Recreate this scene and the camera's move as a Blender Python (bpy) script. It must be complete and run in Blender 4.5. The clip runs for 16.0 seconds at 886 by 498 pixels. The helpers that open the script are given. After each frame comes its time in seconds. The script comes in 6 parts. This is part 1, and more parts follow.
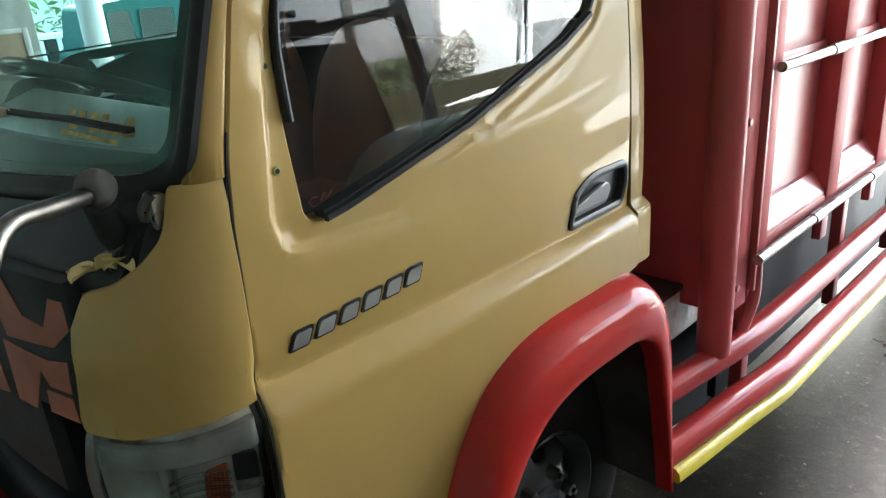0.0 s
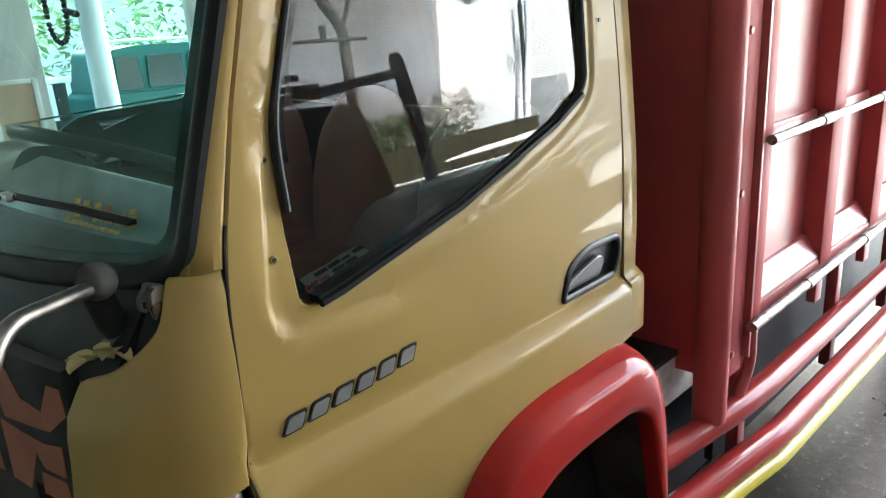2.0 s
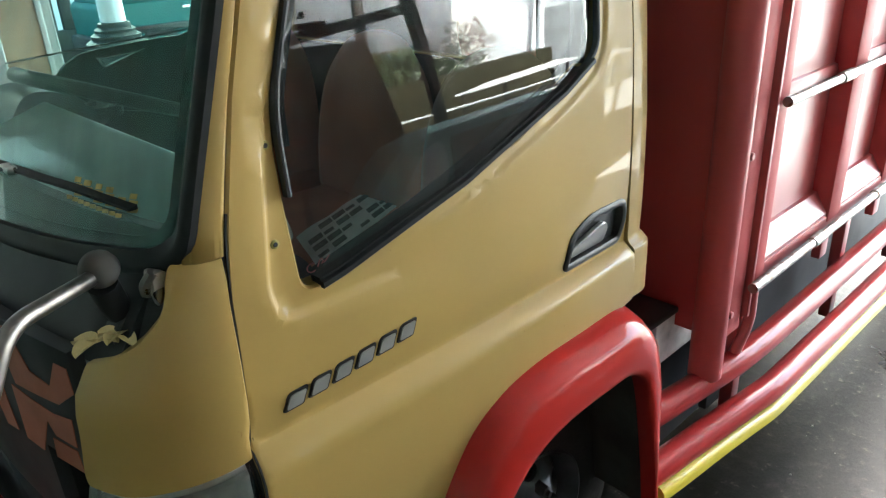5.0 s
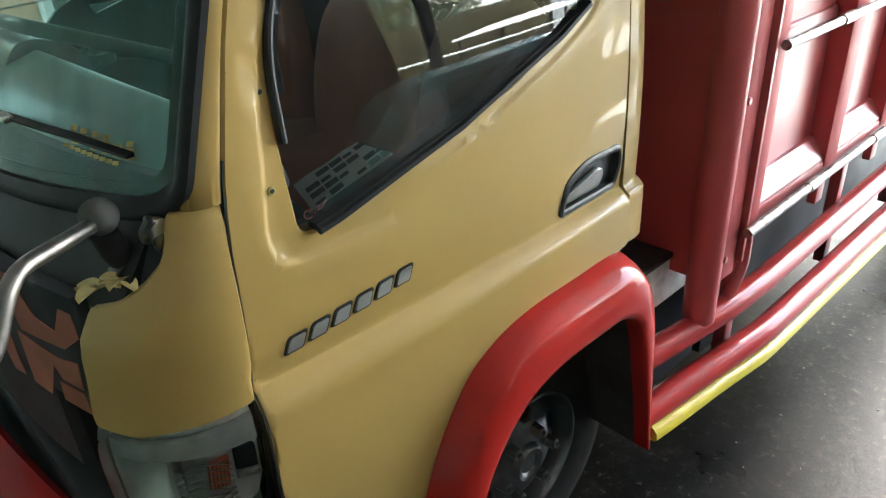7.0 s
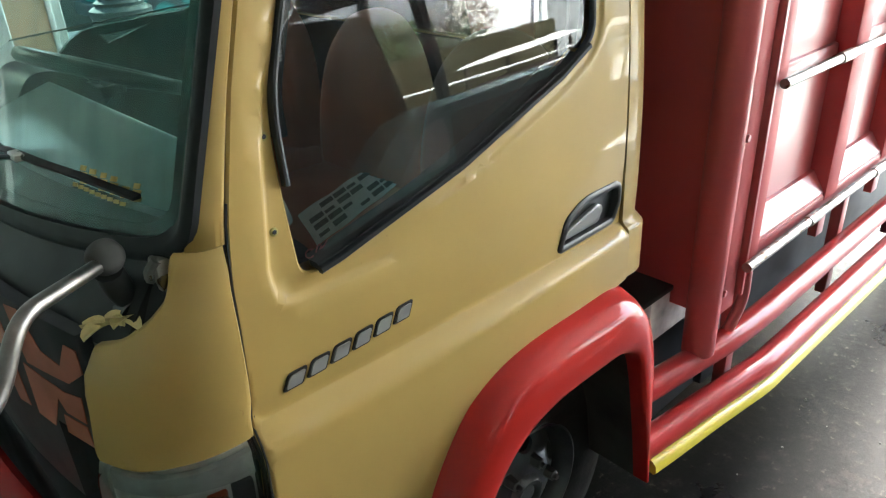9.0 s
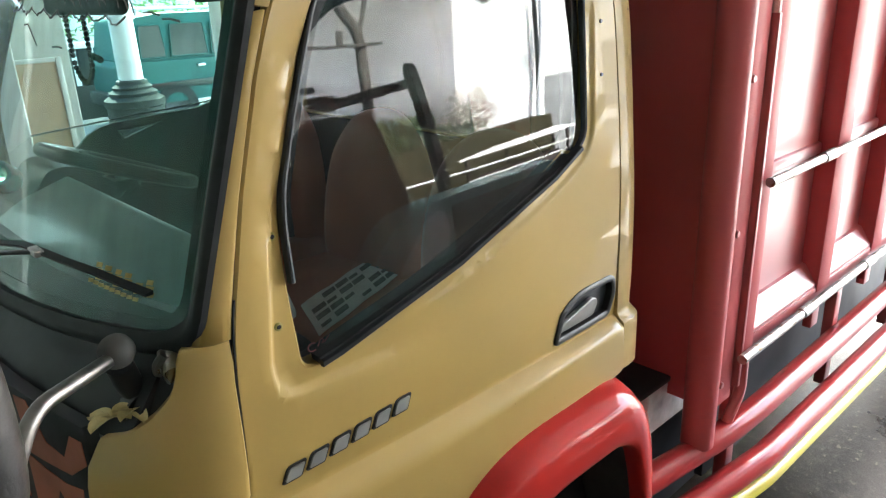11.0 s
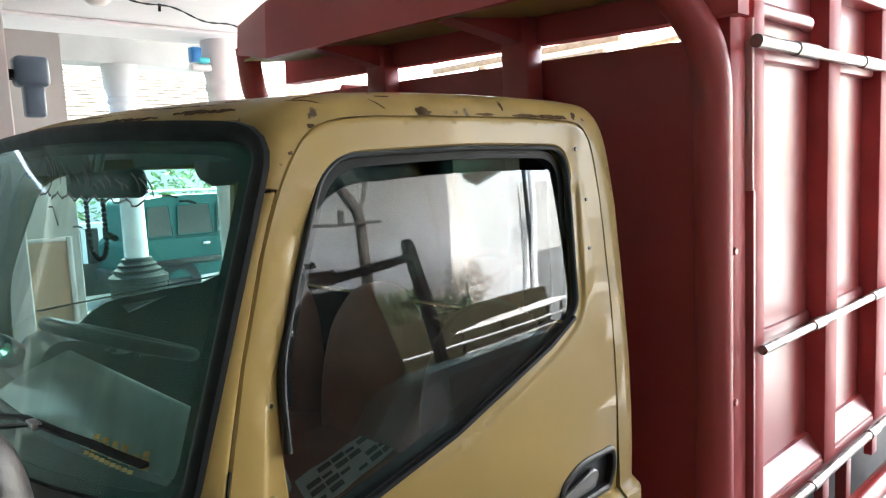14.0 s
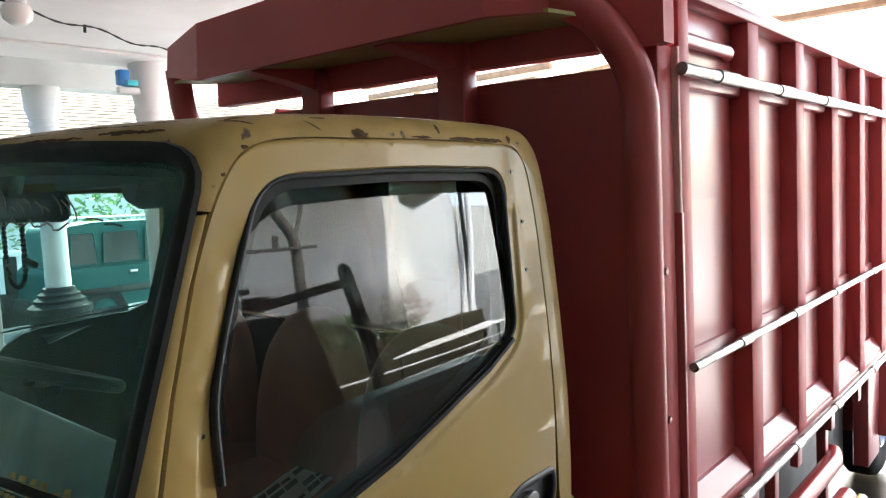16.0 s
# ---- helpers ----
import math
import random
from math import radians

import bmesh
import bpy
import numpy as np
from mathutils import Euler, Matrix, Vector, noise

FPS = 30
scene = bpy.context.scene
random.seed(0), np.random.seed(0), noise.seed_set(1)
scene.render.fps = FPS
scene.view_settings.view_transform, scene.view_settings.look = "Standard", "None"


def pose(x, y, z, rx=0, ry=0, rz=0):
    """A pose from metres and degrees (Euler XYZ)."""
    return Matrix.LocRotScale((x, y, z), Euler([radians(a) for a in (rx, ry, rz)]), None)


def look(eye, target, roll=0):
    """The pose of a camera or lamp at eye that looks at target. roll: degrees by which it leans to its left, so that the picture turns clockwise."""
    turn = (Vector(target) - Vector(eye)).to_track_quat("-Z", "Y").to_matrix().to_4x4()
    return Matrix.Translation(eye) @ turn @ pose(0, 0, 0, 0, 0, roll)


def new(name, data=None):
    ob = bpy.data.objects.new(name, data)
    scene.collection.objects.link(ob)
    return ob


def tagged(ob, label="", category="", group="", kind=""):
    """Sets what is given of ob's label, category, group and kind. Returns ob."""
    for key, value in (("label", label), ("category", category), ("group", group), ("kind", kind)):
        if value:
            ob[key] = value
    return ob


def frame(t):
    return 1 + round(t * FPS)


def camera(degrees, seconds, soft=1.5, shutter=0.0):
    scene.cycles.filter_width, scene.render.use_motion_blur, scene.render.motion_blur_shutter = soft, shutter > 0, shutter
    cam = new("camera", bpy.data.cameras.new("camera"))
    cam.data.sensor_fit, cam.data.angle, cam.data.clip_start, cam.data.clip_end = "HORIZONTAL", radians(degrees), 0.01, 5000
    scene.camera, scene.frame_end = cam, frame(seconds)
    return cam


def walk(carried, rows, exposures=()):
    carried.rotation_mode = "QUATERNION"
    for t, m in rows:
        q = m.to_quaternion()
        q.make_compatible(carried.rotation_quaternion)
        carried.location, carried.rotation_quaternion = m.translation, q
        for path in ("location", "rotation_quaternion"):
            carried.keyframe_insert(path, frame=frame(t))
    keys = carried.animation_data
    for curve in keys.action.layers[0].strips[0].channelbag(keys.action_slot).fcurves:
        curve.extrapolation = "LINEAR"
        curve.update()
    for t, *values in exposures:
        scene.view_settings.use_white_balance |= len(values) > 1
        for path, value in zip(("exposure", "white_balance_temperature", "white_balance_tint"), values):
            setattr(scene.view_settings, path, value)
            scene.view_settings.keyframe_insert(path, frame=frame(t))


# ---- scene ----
cam = camera(63.0, 16.0, soft=1.2)
PATH = [
    (0, (-0.468, -0.838, 1.708), (0.83, 0.51, 1.002), -4.4),
    (0.5, (-0.467, -0.844, 1.723), (0.847, 0.504, 1.048), -4.3),
    (1, (-0.46, -0.842, 1.742), (0.861, 0.512, 1.092), -4.1),
    (1.5, (-0.459, -0.845, 1.76), (0.867, 0.516, 1.136), -4.0),
    (2, (-0.455, -0.85, 1.78), (0.871, 0.521, 1.178), -3.9),
    (2.5, (-0.454, -0.85, 1.794), (0.881, 0.525, 1.221), -3.9),
    (3, (-0.45, -0.852, 1.81), (0.884, 0.527, 1.246), -3.9),
    (3.2, (-0.448, -0.849, 1.817), (0.886, 0.529, 1.249), -3.7),
    (5.3, (-0.417, -0.835, 1.877), (0.823, 0.497, 1.048), -2.9),
    (5.5, (-0.434, -0.849, 1.863), (0.818, 0.479, 1.045), -3.3),
    (6, (-0.428, -0.85, 1.87), (0.797, 0.463, 0.988), -3.3),
    (6.5, (-0.426, -0.85, 1.871), (0.781, 0.451, 0.95), -3.3),
    (7, (-0.425, -0.85, 1.876), (0.773, 0.444, 0.934), -3.3),
    (7.5, (-0.422, -0.852, 1.885), (0.77, 0.442, 0.933), -3.2),
    (8, (-0.419, -0.853, 1.895), (0.772, 0.445, 0.948), -3.0),
    (8.5, (-0.417, -0.856, 1.905), (0.779, 0.452, 0.978), -2.9),
    (11, (-0.438, -0.894, 1.954), (0.833, 0.491, 1.269), -2.4),
    (11.5, (-0.449, -0.900, 1.958), (0.845, 0.498, 1.349), -2.3),
    (12, (-0.458, -0.910, 1.958), (0.854, 0.502, 1.426), -2.4),
    (12.5, (-0.465, -0.914, 1.959), (0.864, 0.511, 1.506), -2.4),
    (13, (-0.468, -0.918, 1.959), (0.872, 0.519, 1.588), -2.4),
    (13.5, (-0.466, -0.920, 1.959), (0.886, 0.526, 1.668), -2.6),
    (14, (-0.464, -0.923, 1.956), (0.901, 0.522, 1.734), -2.7),
    (14.5, (-0.463, -0.924, 1.953), (0.936, 0.496, 1.791), -2.9),
    (15, (-0.460, -0.920, 1.950), (0.970, 0.470, 1.796), -2.9),
    (15.5, (-0.461, -0.920, 1.951), (1.000, 0.438, 1.792), -2.9),
    (16, (-0.461, -0.916, 1.950), (1.032, 0.405, 1.789), -2.8),
]
walk(cam, [(t, look(eye, target, roll)) for t, eye, target, roll in PATH], exposures=[(0, 4.13, 6260, 4), (3, 4.11, 6320, 6), (5, 4.27, 6280, 3), (8.7, 4.41, 6350, 3), (11, 4.44, 6480, 8), (12.5, 4.26, 6480, 9), (14, 3.92, 6480, 9), (16, 3.52, 6470, 9)])
# ---- light ----
world = bpy.data.worlds.new("sky")
scene.world = world
world.use_nodes = True
wn = world.node_tree.nodes
sky = wn.new("ShaderNodeTexSky")
sky.sky_type, sky.sun_disc = "NISHITA", False
sky.sun_elevation, sky.sun_rotation = radians(42), radians(76)
sky.air_density, sky.dust_density, sky.ozone_density = 1.0, 2.5, 1.0
wn["Background"].inputs[1].default_value = 0.15
world.node_tree.links.new(sky.outputs[0], wn["Background"].inputs[0])
sun = new("sun", bpy.data.lights.new("sun", "SUN"))
sun.data.energy, sun.data.angle, sun.data.color = 3.4, radians(0.6), (1.0, 0.97, 0.91)
sun.matrix_world = look((2.0, 8.0, 7.4), (0.0, 0.0, 0.0))


# ---- materials ----
def mat(name, base, rough=0.5, metal=0.0, coat=0.0, bump=0.0, bump_scale=60.0, vary=0.0, vary_scale=3.0, tone=None, spec=0.5, speck=0.0, speck_scale=40.0, speck_col=(0.03, 0.025, 0.02), gloss=0.03):
    m = bpy.data.materials.new(name)
    m.use_nodes = True
    nt = m.node_tree
    b = nt.nodes["Principled BSDF"]
    b.inputs["Base Color"].default_value = (*base, 1)
    b.inputs["Roughness"].default_value, b.inputs["Metallic"].default_value = rough, metal
    b.inputs["Coat Weight"].default_value, b.inputs["Coat Roughness"].default_value = coat, gloss
    b.inputs["Specular IOR Level"].default_value = spec
    tc = nt.nodes.new("ShaderNodeTexCoord")
    out = None
    if vary > 0:
        n1 = nt.nodes.new("ShaderNodeTexNoise")
        n1.inputs["Scale"].default_value, n1.inputs["Detail"].default_value = vary_scale, 6
        nt.links.new(tc.outputs["Object"], n1.inputs["Vector"])
        mix = nt.nodes.new("ShaderNodeMix")
        mix.data_type = "RGBA"
        t2 = tone or tuple(c * (1 - vary) for c in base)
        mix.inputs["A"].default_value, mix.inputs["B"].default_value = (*base, 1), (*t2, 1)
        ramp = nt.nodes.new("ShaderNodeMapRange")
        ramp.inputs["From Min"].default_value, ramp.inputs["From Max"].default_value = 0.35, 0.7
        nt.links.new(n1.outputs["Fac"], ramp.inputs["Value"])
        nt.links.new(ramp.outputs["Result"], mix.inputs["Factor"])
        out = mix.outputs["Result"]
        rr = nt.nodes.new("ShaderNodeMapRange")
        rr.inputs["To Min"].default_value, rr.inputs["To Max"].default_value = rough * 0.8, min(1, rough * 1.25)
        nt.links.new(n1.outputs["Fac"], rr.inputs["Value"])
        nt.links.new(rr.outputs["Result"], b.inputs["Roughness"])
    if speck > 0:
        n3 = nt.nodes.new("ShaderNodeTexNoise")
        n3.inputs["Scale"].default_value, n3.inputs["Detail"].default_value = speck_scale, 4
        nt.links.new(tc.outputs["Object"], n3.inputs["Vector"])
        r3 = nt.nodes.new("ShaderNodeMapRange")
        r3.inputs["From Min"].default_value, r3.inputs["From Max"].default_value = 1 - speck, 1 - speck + 0.04
        nt.links.new(n3.outputs["Fac"], r3.inputs["Value"])
        m3 = nt.nodes.new("ShaderNodeMix")
        m3.data_type = "RGBA"
        m3.inputs["A"].default_value, m3.inputs["B"].default_value = (*base, 1), (*speck_col, 1)
        if out:
            nt.links.new(out, m3.inputs["A"])
        nt.links.new(r3.outputs["Result"], m3.inputs["Factor"])
        out = m3.outputs["Result"]
    if out:
        nt.links.new(out, b.inputs["Base Color"])
    if bump > 0:
        n2 = nt.nodes.new("ShaderNodeTexNoise")
        n2.inputs["Scale"].default_value, n2.inputs["Detail"].default_value = bump_scale, 5
        nt.links.new(tc.outputs["Object"], n2.inputs["Vector"])
        bp = nt.nodes.new("ShaderNodeBump")
        bp.inputs["Strength"].default_value, bp.inputs["Distance"].default_value = bump, 0.01
        nt.links.new(n2.outputs["Fac"], bp.inputs["Height"])
        nt.links.new(bp.outputs["Normal"], b.inputs["Normal"])
    return m


def glass(name, tint, ior=1.5, rough=0.0, haze=0.0, haze_col=(0.22, 0.50, 0.44)):
    m = bpy.data.materials.new(name)
    m.use_nodes = True
    nt = m.node_tree
    nt.nodes.remove(nt.nodes["Principled BSDF"])
    tr, gl = nt.nodes.new("ShaderNodeBsdfTransparent"), nt.nodes.new("ShaderNodeBsdfGlossy")
    tr.inputs[0].default_value = (*tint, 1)
    gl.inputs["Roughness"].default_value = rough
    fr = nt.nodes.new("ShaderNodeFresnel")
    fr.inputs["IOR"].default_value = ior
    mx = nt.nodes.new("ShaderNodeMixShader")
    nt.links.new(fr.outputs[0], mx.inputs[0])
    nt.links.new(tr.outputs[0], mx.inputs[1])
    nt.links.new(gl.outputs[0], mx.inputs[2])
    last = mx.outputs[0]
    # diffuse layer painting glare and dust together as a streaky veil
    if haze > 0:
        tc, mp = nt.nodes.new("ShaderNodeTexCoord"), nt.nodes.new("ShaderNodeMapping")
        mp.inputs["Scale"].default_value = (1.5, 9.0, 1.2)
        mp.inputs["Rotation"].default_value = (0.5, 0.0, 0.0)
        nz, mr = nt.nodes.new("ShaderNodeTexNoise"), nt.nodes.new("ShaderNodeMapRange")
        nz.inputs["Scale"].default_value, nz.inputs["Detail"].default_value = 2.6, 5
        mr.inputs["From Min"].default_value, mr.inputs["From Max"].default_value = 0.35, 0.75
        mr.inputs["To Min"].default_value, mr.inputs["To Max"].default_value = haze * 0.35, haze * 2.4
        df, m2 = nt.nodes.new("ShaderNodeBsdfDiffuse"), nt.nodes.new("ShaderNodeMixShader")
        df.inputs[0].default_value = (*haze_col, 1)
        nt.links.new(tc.outputs["Object"], mp.inputs["Vector"])
        nt.links.new(mp.outputs[0], nz.inputs["Vector"])
        nt.links.new(nz.outputs["Fac"], mr.inputs["Value"])
        nt.links.new(mr.outputs[0], m2.inputs[0])
        nt.links.new(last, m2.inputs[1])
        nt.links.new(df.outputs[0], m2.inputs[2])
        last = m2.outputs[0]
    nt.links.new(last, nt.nodes["Material Output"].inputs[0])
    return m


YELLOW = mat("cream_yellow_paint", (0.400, 0.268, 0.084), 0.5, coat=0.5, vary=0.12, vary_scale=2.5, bump=0.006, bump_scale=11, spec=0.2, gloss=0.038, speck=0.275, speck_scale=55, speck_col=(0.30, 0.19, 0.06))
ROOFY = mat("weathered_yellow_paint", (0.400, 0.268, 0.084), 0.55, coat=0.28, vary=0.28, vary_scale=9, bump=0.008, bump_scale=14, speck=0.30, speck_scale=26, speck_col=(0.09, 0.06, 0.04), gloss=0.10, spec=0.2)
RED = mat("red_paint", (0.47, 0.082, 0.086), 0.45, coat=0.7, vary=0.16, vary_scale=2.0, bump=0.010, bump_scale=7, spec=0.35, gloss=0.30)
REDDULL = mat("worn_red_enamel", (0.47, 0.082, 0.086), 0.5, coat=0.35, vary=0.16, vary_scale=2.0, bump=0.010, bump_scale=7, spec=0.2, gloss=0.2)
# low-gloss copy of the red, so ribs and uprights mirror less of the yard
RIBRED = mat("matte_red_paint", (0.50, 0.095, 0.100), 0.65, coat=0.12, vary=0.2, vary_scale=4, bump=0.01, bump_scale=14, spec=0.12, gloss=0.3)
REDTUBE = mat("red_tube_enamel", (0.38, 0.026, 0.026), 0.45, coat=0.5, vary=0.16, vary_scale=2.5, bump=0.004, bump_scale=12, spec=0.1, gloss=0.02)
PALEPINK = mat("pale_pink_paint", (0.72, 0.44, 0.41), 0.6, vary=0.4, vary_scale=18, tone=(0.64, 0.34, 0.31))
REDSAT = mat("satin_red_paint", (0.46, 0.066, 0.070), 0.55, coat=0.15, vary=0.20, vary_scale=1.8, bump=0.03, bump_scale=5, gloss=0.25)
REDGLOSS = mat("glossy_red_enamel", (0.40, 0.020, 0.015), 0.5, coat=0.5, vary=0.12, vary_scale=3, bump=0.012, bump_scale=12, spec=0.05, gloss=0.02)
LEMON = mat("lemon_yellow_paint", (0.62, 0.50, 0.04), 0.4, coat=0.5, vary=0.12, vary_scale=6)
OLIVE = mat("bare_olive_primer", (0.34, 0.29, 0.08), 0.6, vary=0.2)
RUBBER = mat("black_rubber", (0.023, 0.025, 0.026), 0.45, vary=0.3, vary_scale=20, spec=0.12)
GREYRUB = mat("faded_grey_rubber", (0.042, 0.046, 0.050), 0.5, vary=0.35, vary_scale=15, spec=0.2)
BALLRUB = mat("dusty_grey_rubber", (0.095, 0.093, 0.086), 0.7, vary=0.3, vary_scale=20, spec=0.2)
PLASTIC = mat("black_plastic", (0.018, 0.018, 0.019), 0.42, bump=0.06, bump_scale=300)
DULLBLACK = mat("dull_black_paint", (0.032, 0.035, 0.037), 0.5, vary=0.35, vary_scale=8, spec=0.2)
CHROME = mat("worn_chrome", (0.55, 0.54, 0.52), 0.28, metal=1.0, vary=0.4, vary_scale=25, bump=0.02, bump_scale=90)
PIPE = mat("bare_steel_pipe", (0.31, 0.30, 0.28), 0.38, metal=1.0, vary=0.55, vary_scale=16, speck=0.42, speck_scale=30, speck_col=(0.14, 0.09, 0.06))
STEEL = mat("dark_wheel_steel", (0.045, 0.049, 0.053), 0.35, coat=1.0, vary=0.5, vary_scale=18, bump=0.10, bump_scale=60, gloss=0.14)
NUT = mat("worn_steel_nuts", (0.16, 0.155, 0.15), 0.4, metal=0.8, vary=0.4, vary_scale=40)
TYRE = mat("tyre_rubber", (0.020, 0.020, 0.020), 0.85, vary=0.3, vary_scale=12, bump=0.2, bump_scale=50, spec=0.2)
# set lighter than the other blacks, for wheel housing and mud flap
LINERB = mat("dark_grey_liner", (0.060, 0.058, 0.054), 0.75, vary=0.5, vary_scale=6, bump=0.05, bump_scale=30, spec=0.2)
CHASSIS = mat("chassis_black", (0.034, 0.036, 0.041), 0.5, vary=0.4, vary_scale=4)
# near black, so the cupboard's mirror image stays dark over the seats
CABIN = mat("near_black_board", (0.007, 0.005, 0.004), 0.9, vary=0.3, vary_scale=8, spec=0.03)
OLDCAR = mat("teal_rain_cover", (0.085, 0.235, 0.25), 0.55, coat=0.2, vary=0.3, vary_scale=4, bump=0.01, bump_scale=12, gloss=0.2)
DRIP = mat("pale_teal_piping", (0.18, 0.34, 0.35), 0.5, vary=0.2)
PATCH = mat("pale_cover_panel", (0.38, 0.47, 0.475), 0.45, vary=0.3, vary_scale=5)
PIERW = mat("grey_white_plaster", (0.42, 0.43, 0.41), 0.85, vary=0.2, vary_scale=1.5, bump=0.05, bump_scale=20)
SEATM = mat("brown_vinyl", (0.44, 0.130, 0.060), 0.5, vary=0.3, vary_scale=6, bump=0.1, bump_scale=80)
# darker copy of the seat vinyl: shade put into the near back's colour
SEATDK = mat("shaded_brown_vinyl", (0.085, 0.040, 0.028), 0.55, vary=0.3, vary_scale=6, bump=0.1, bump_scale=80)
DASHM = mat("grey_dash_plastic", (0.32, 0.35, 0.34), 0.36, vary=0.2, vary_scale=6, bump=0.03, bump_scale=200)
DASHD = mat("dark_dash_plastic", (0.028, 0.031, 0.033), 0.4, vary=0.2, vary_scale=6)
LINER = mat("grey_headliner", (0.16, 0.165, 0.16), 0.9, vary=0.2)
PAPERW = mat("newsprint", (0.80, 0.79, 0.76), 0.9, vary=0.12, vary_scale=20)
INK = mat("printing_ink", (0.20, 0.19, 0.18), 0.9, vary=0.6, vary_scale=160)
ORANGE = mat("orange_vinyl_sticker", (0.36, 0.115, 0.065), 0.5, vary=0.25, vary_scale=9)
STICKY = mat("faded_yellow_sticker", (0.50, 0.40, 0.13), 0.6, vary=0.5, vary_scale=40)
DECAL = mat("grey_script_decal", (0.15, 0.18, 0.17), 0.6)
BADGE = mat("silver_grey_badge", (0.30, 0.30, 0.29), 0.35, metal=0.4)
PINK = mat("pink_marker_paint", (0.55, 0.16, 0.17), 0.6)
BATT = mat("scuffed_grey_metal", (0.78, 0.78, 0.77), 0.4, coat=0.7, vary=0.45, vary_scale=9, tone=(0.30, 0.30, 0.31), gloss=0.2)
ARMST = mat("dull_worn_chrome", (0.24, 0.225, 0.21), 0.33, metal=0.9, vary=0.5, vary_scale=30, bump=0.03, bump_scale=90)
STAIN = mat("bare_rusty_patch", (0.12, 0.075, 0.042), 0.95, vary=0.5, vary_scale=60, spec=0.05)
LENS = glass("clear_lamp_plastic", (0.90, 0.92, 0.90), 1.5, 0.03)
REFLECT = mat("lamp_reflector", (0.70, 0.70, 0.68), 0.34, metal=0.6, vary=0.4, vary_scale=14, bump=0.08, bump_scale=40)
FROST = mat("frosted_lamp_band", (0.42, 0.44, 0.43), 0.5, vary=0.3, vary_scale=25, bump=0.05, bump_scale=60)
AMBER = mat("amber_lens", (0.55, 0.11, 0.04), 0.3, coat=0.4, vary=0.4, vary_scale=60)
SIDEGLASS = glass("side_window_glass", (0.86, 0.88, 0.86), 1.98, haze=0.025, haze_col=(0.40, 0.42, 0.40))
SCREEN = glass("green_windscreen_glass", (0.56, 0.90, 0.82), 1.46, haze=0.13)
FARGLASS = glass("clear_window_glass", (0.88, 0.93, 0.91), 1.4)
WHITEW = mat("white_wall_paint", (0.72, 0.74, 0.735), 0.8, vary=0.12, vary_scale=0.8, bump=0.05, bump_scale=25)
# white wall colour lowered where full white came out too bright
LIMEW = mat("dimmed_white_wall", (0.52, 0.53, 0.53), 0.85, vary=0.15, vary_scale=0.8, bump=0.02, bump_scale=12)
# white paint darkened in its colour so the bright far bay doesn't burn out
BEAMW = mat("dimmed_white_paint", (0.42, 0.43, 0.42), 0.85, vary=0.25, vary_scale=1.2, bump=0.03, bump_scale=15)
WALLG = mat("stained_white_wall", (0.72, 0.71, 0.68), 0.85, vary=0.30, vary_scale=0.9, tone=(0.45, 0.42, 0.38), bump=0.015, bump_scale=9)
CEILM = mat("white_ceiling_plaster", (0.76, 0.78, 0.775), 0.85, vary=0.14, vary_scale=1.2, bump=0.05, bump_scale=12)
WOODD = mat("dark_brown_wood", (0.036, 0.028, 0.024), 0.8, vary=0.35, vary_scale=14, bump=0.1, bump_scale=60, spec=0.06)
WOODL = mat("raw_timber", (0.36, 0.22, 0.11), 0.7, vary=0.35, vary_scale=12, bump=0.1, bump_scale=50)
BARK = mat("grey_brown_bark", (0.075, 0.062, 0.050), 0.9, vary=0.4, vary_scale=18, bump=0.6, bump_scale=40)
LEAF = mat("garden_leaves", (0.085, 0.125, 0.050), 0.55, vary=0.6, vary_scale=6, tone=(0.028, 0.05, 0.02), spec=0.2)
DRYLEAF = mat("dry_leaves", (0.30, 0.28, 0.23), 0.7, vary=0.6, vary_scale=9)
STONE = mat("weathered_grey_stone", (0.16, 0.17, 0.17), 0.9, vary=0.5, vary_scale=3, bump=0.4, bump_scale=9)
GROUNDDK = mat("dark_garden_ground", (0.035, 0.032, 0.026), 0.95, vary=0.5, vary_scale=2.5, bump=0.4, bump_scale=14, spec=0.1)
MOSS = mat("mossy_concrete", (0.030, 0.028, 0.016), 0.9, vary=0.5, vary_scale=5, bump=0.2, bump_scale=30, spec=0.03)
EARTH = mat("pale_yard_ground", (0.36, 0.36, 0.34), 0.95, vary=0.3, vary_scale=0.7, bump=0.2, bump_scale=8)
EARTHD = mat("grey_yard_concrete", (0.20, 0.20, 0.19), 0.95, vary=0.3, vary_scale=0.9, bump=0.2, bump_scale=8)
PALE = mat("pale_concrete", (0.64, 0.64, 0.61), 0.9, vary=0.25, vary_scale=0.6, bump=0.1, bump_scale=10)
WALLF = mat("grey_green_wall_paint", (0.24, 0.33, 0.31), 0.8, vary=0.25, vary_scale=0.7, bump=0.05, bump_scale=20)
TEALPAINT = mat("dark_green_car_paint", (0.006, 0.066, 0.060), 0.5, coat=0.06, vary=0.1, spec=0.15)
CARGREY = mat("silver_car_trim", (0.45, 0.47, 0.46), 0.4, metal=0.3)
CARGLASS = mat("dark_car_glass", (0.012, 0.018, 0.018), 0.15, spec=0.3)
BLUE = mat("blue_plastic", (0.02, 0.20, 0.52), 0.35, vary=0.15)
CYAN = mat("cyan_plastic", (0.05, 0.55, 0.62), 0.35)
BLUEGREY = mat("blue_grey_plastic", (0.10, 0.16, 0.22), 0.4, vary=0.2)
LAMPW = mat("opal_lamp_globe", (0.75, 0.74, 0.71), 0.3, coat=0.3)
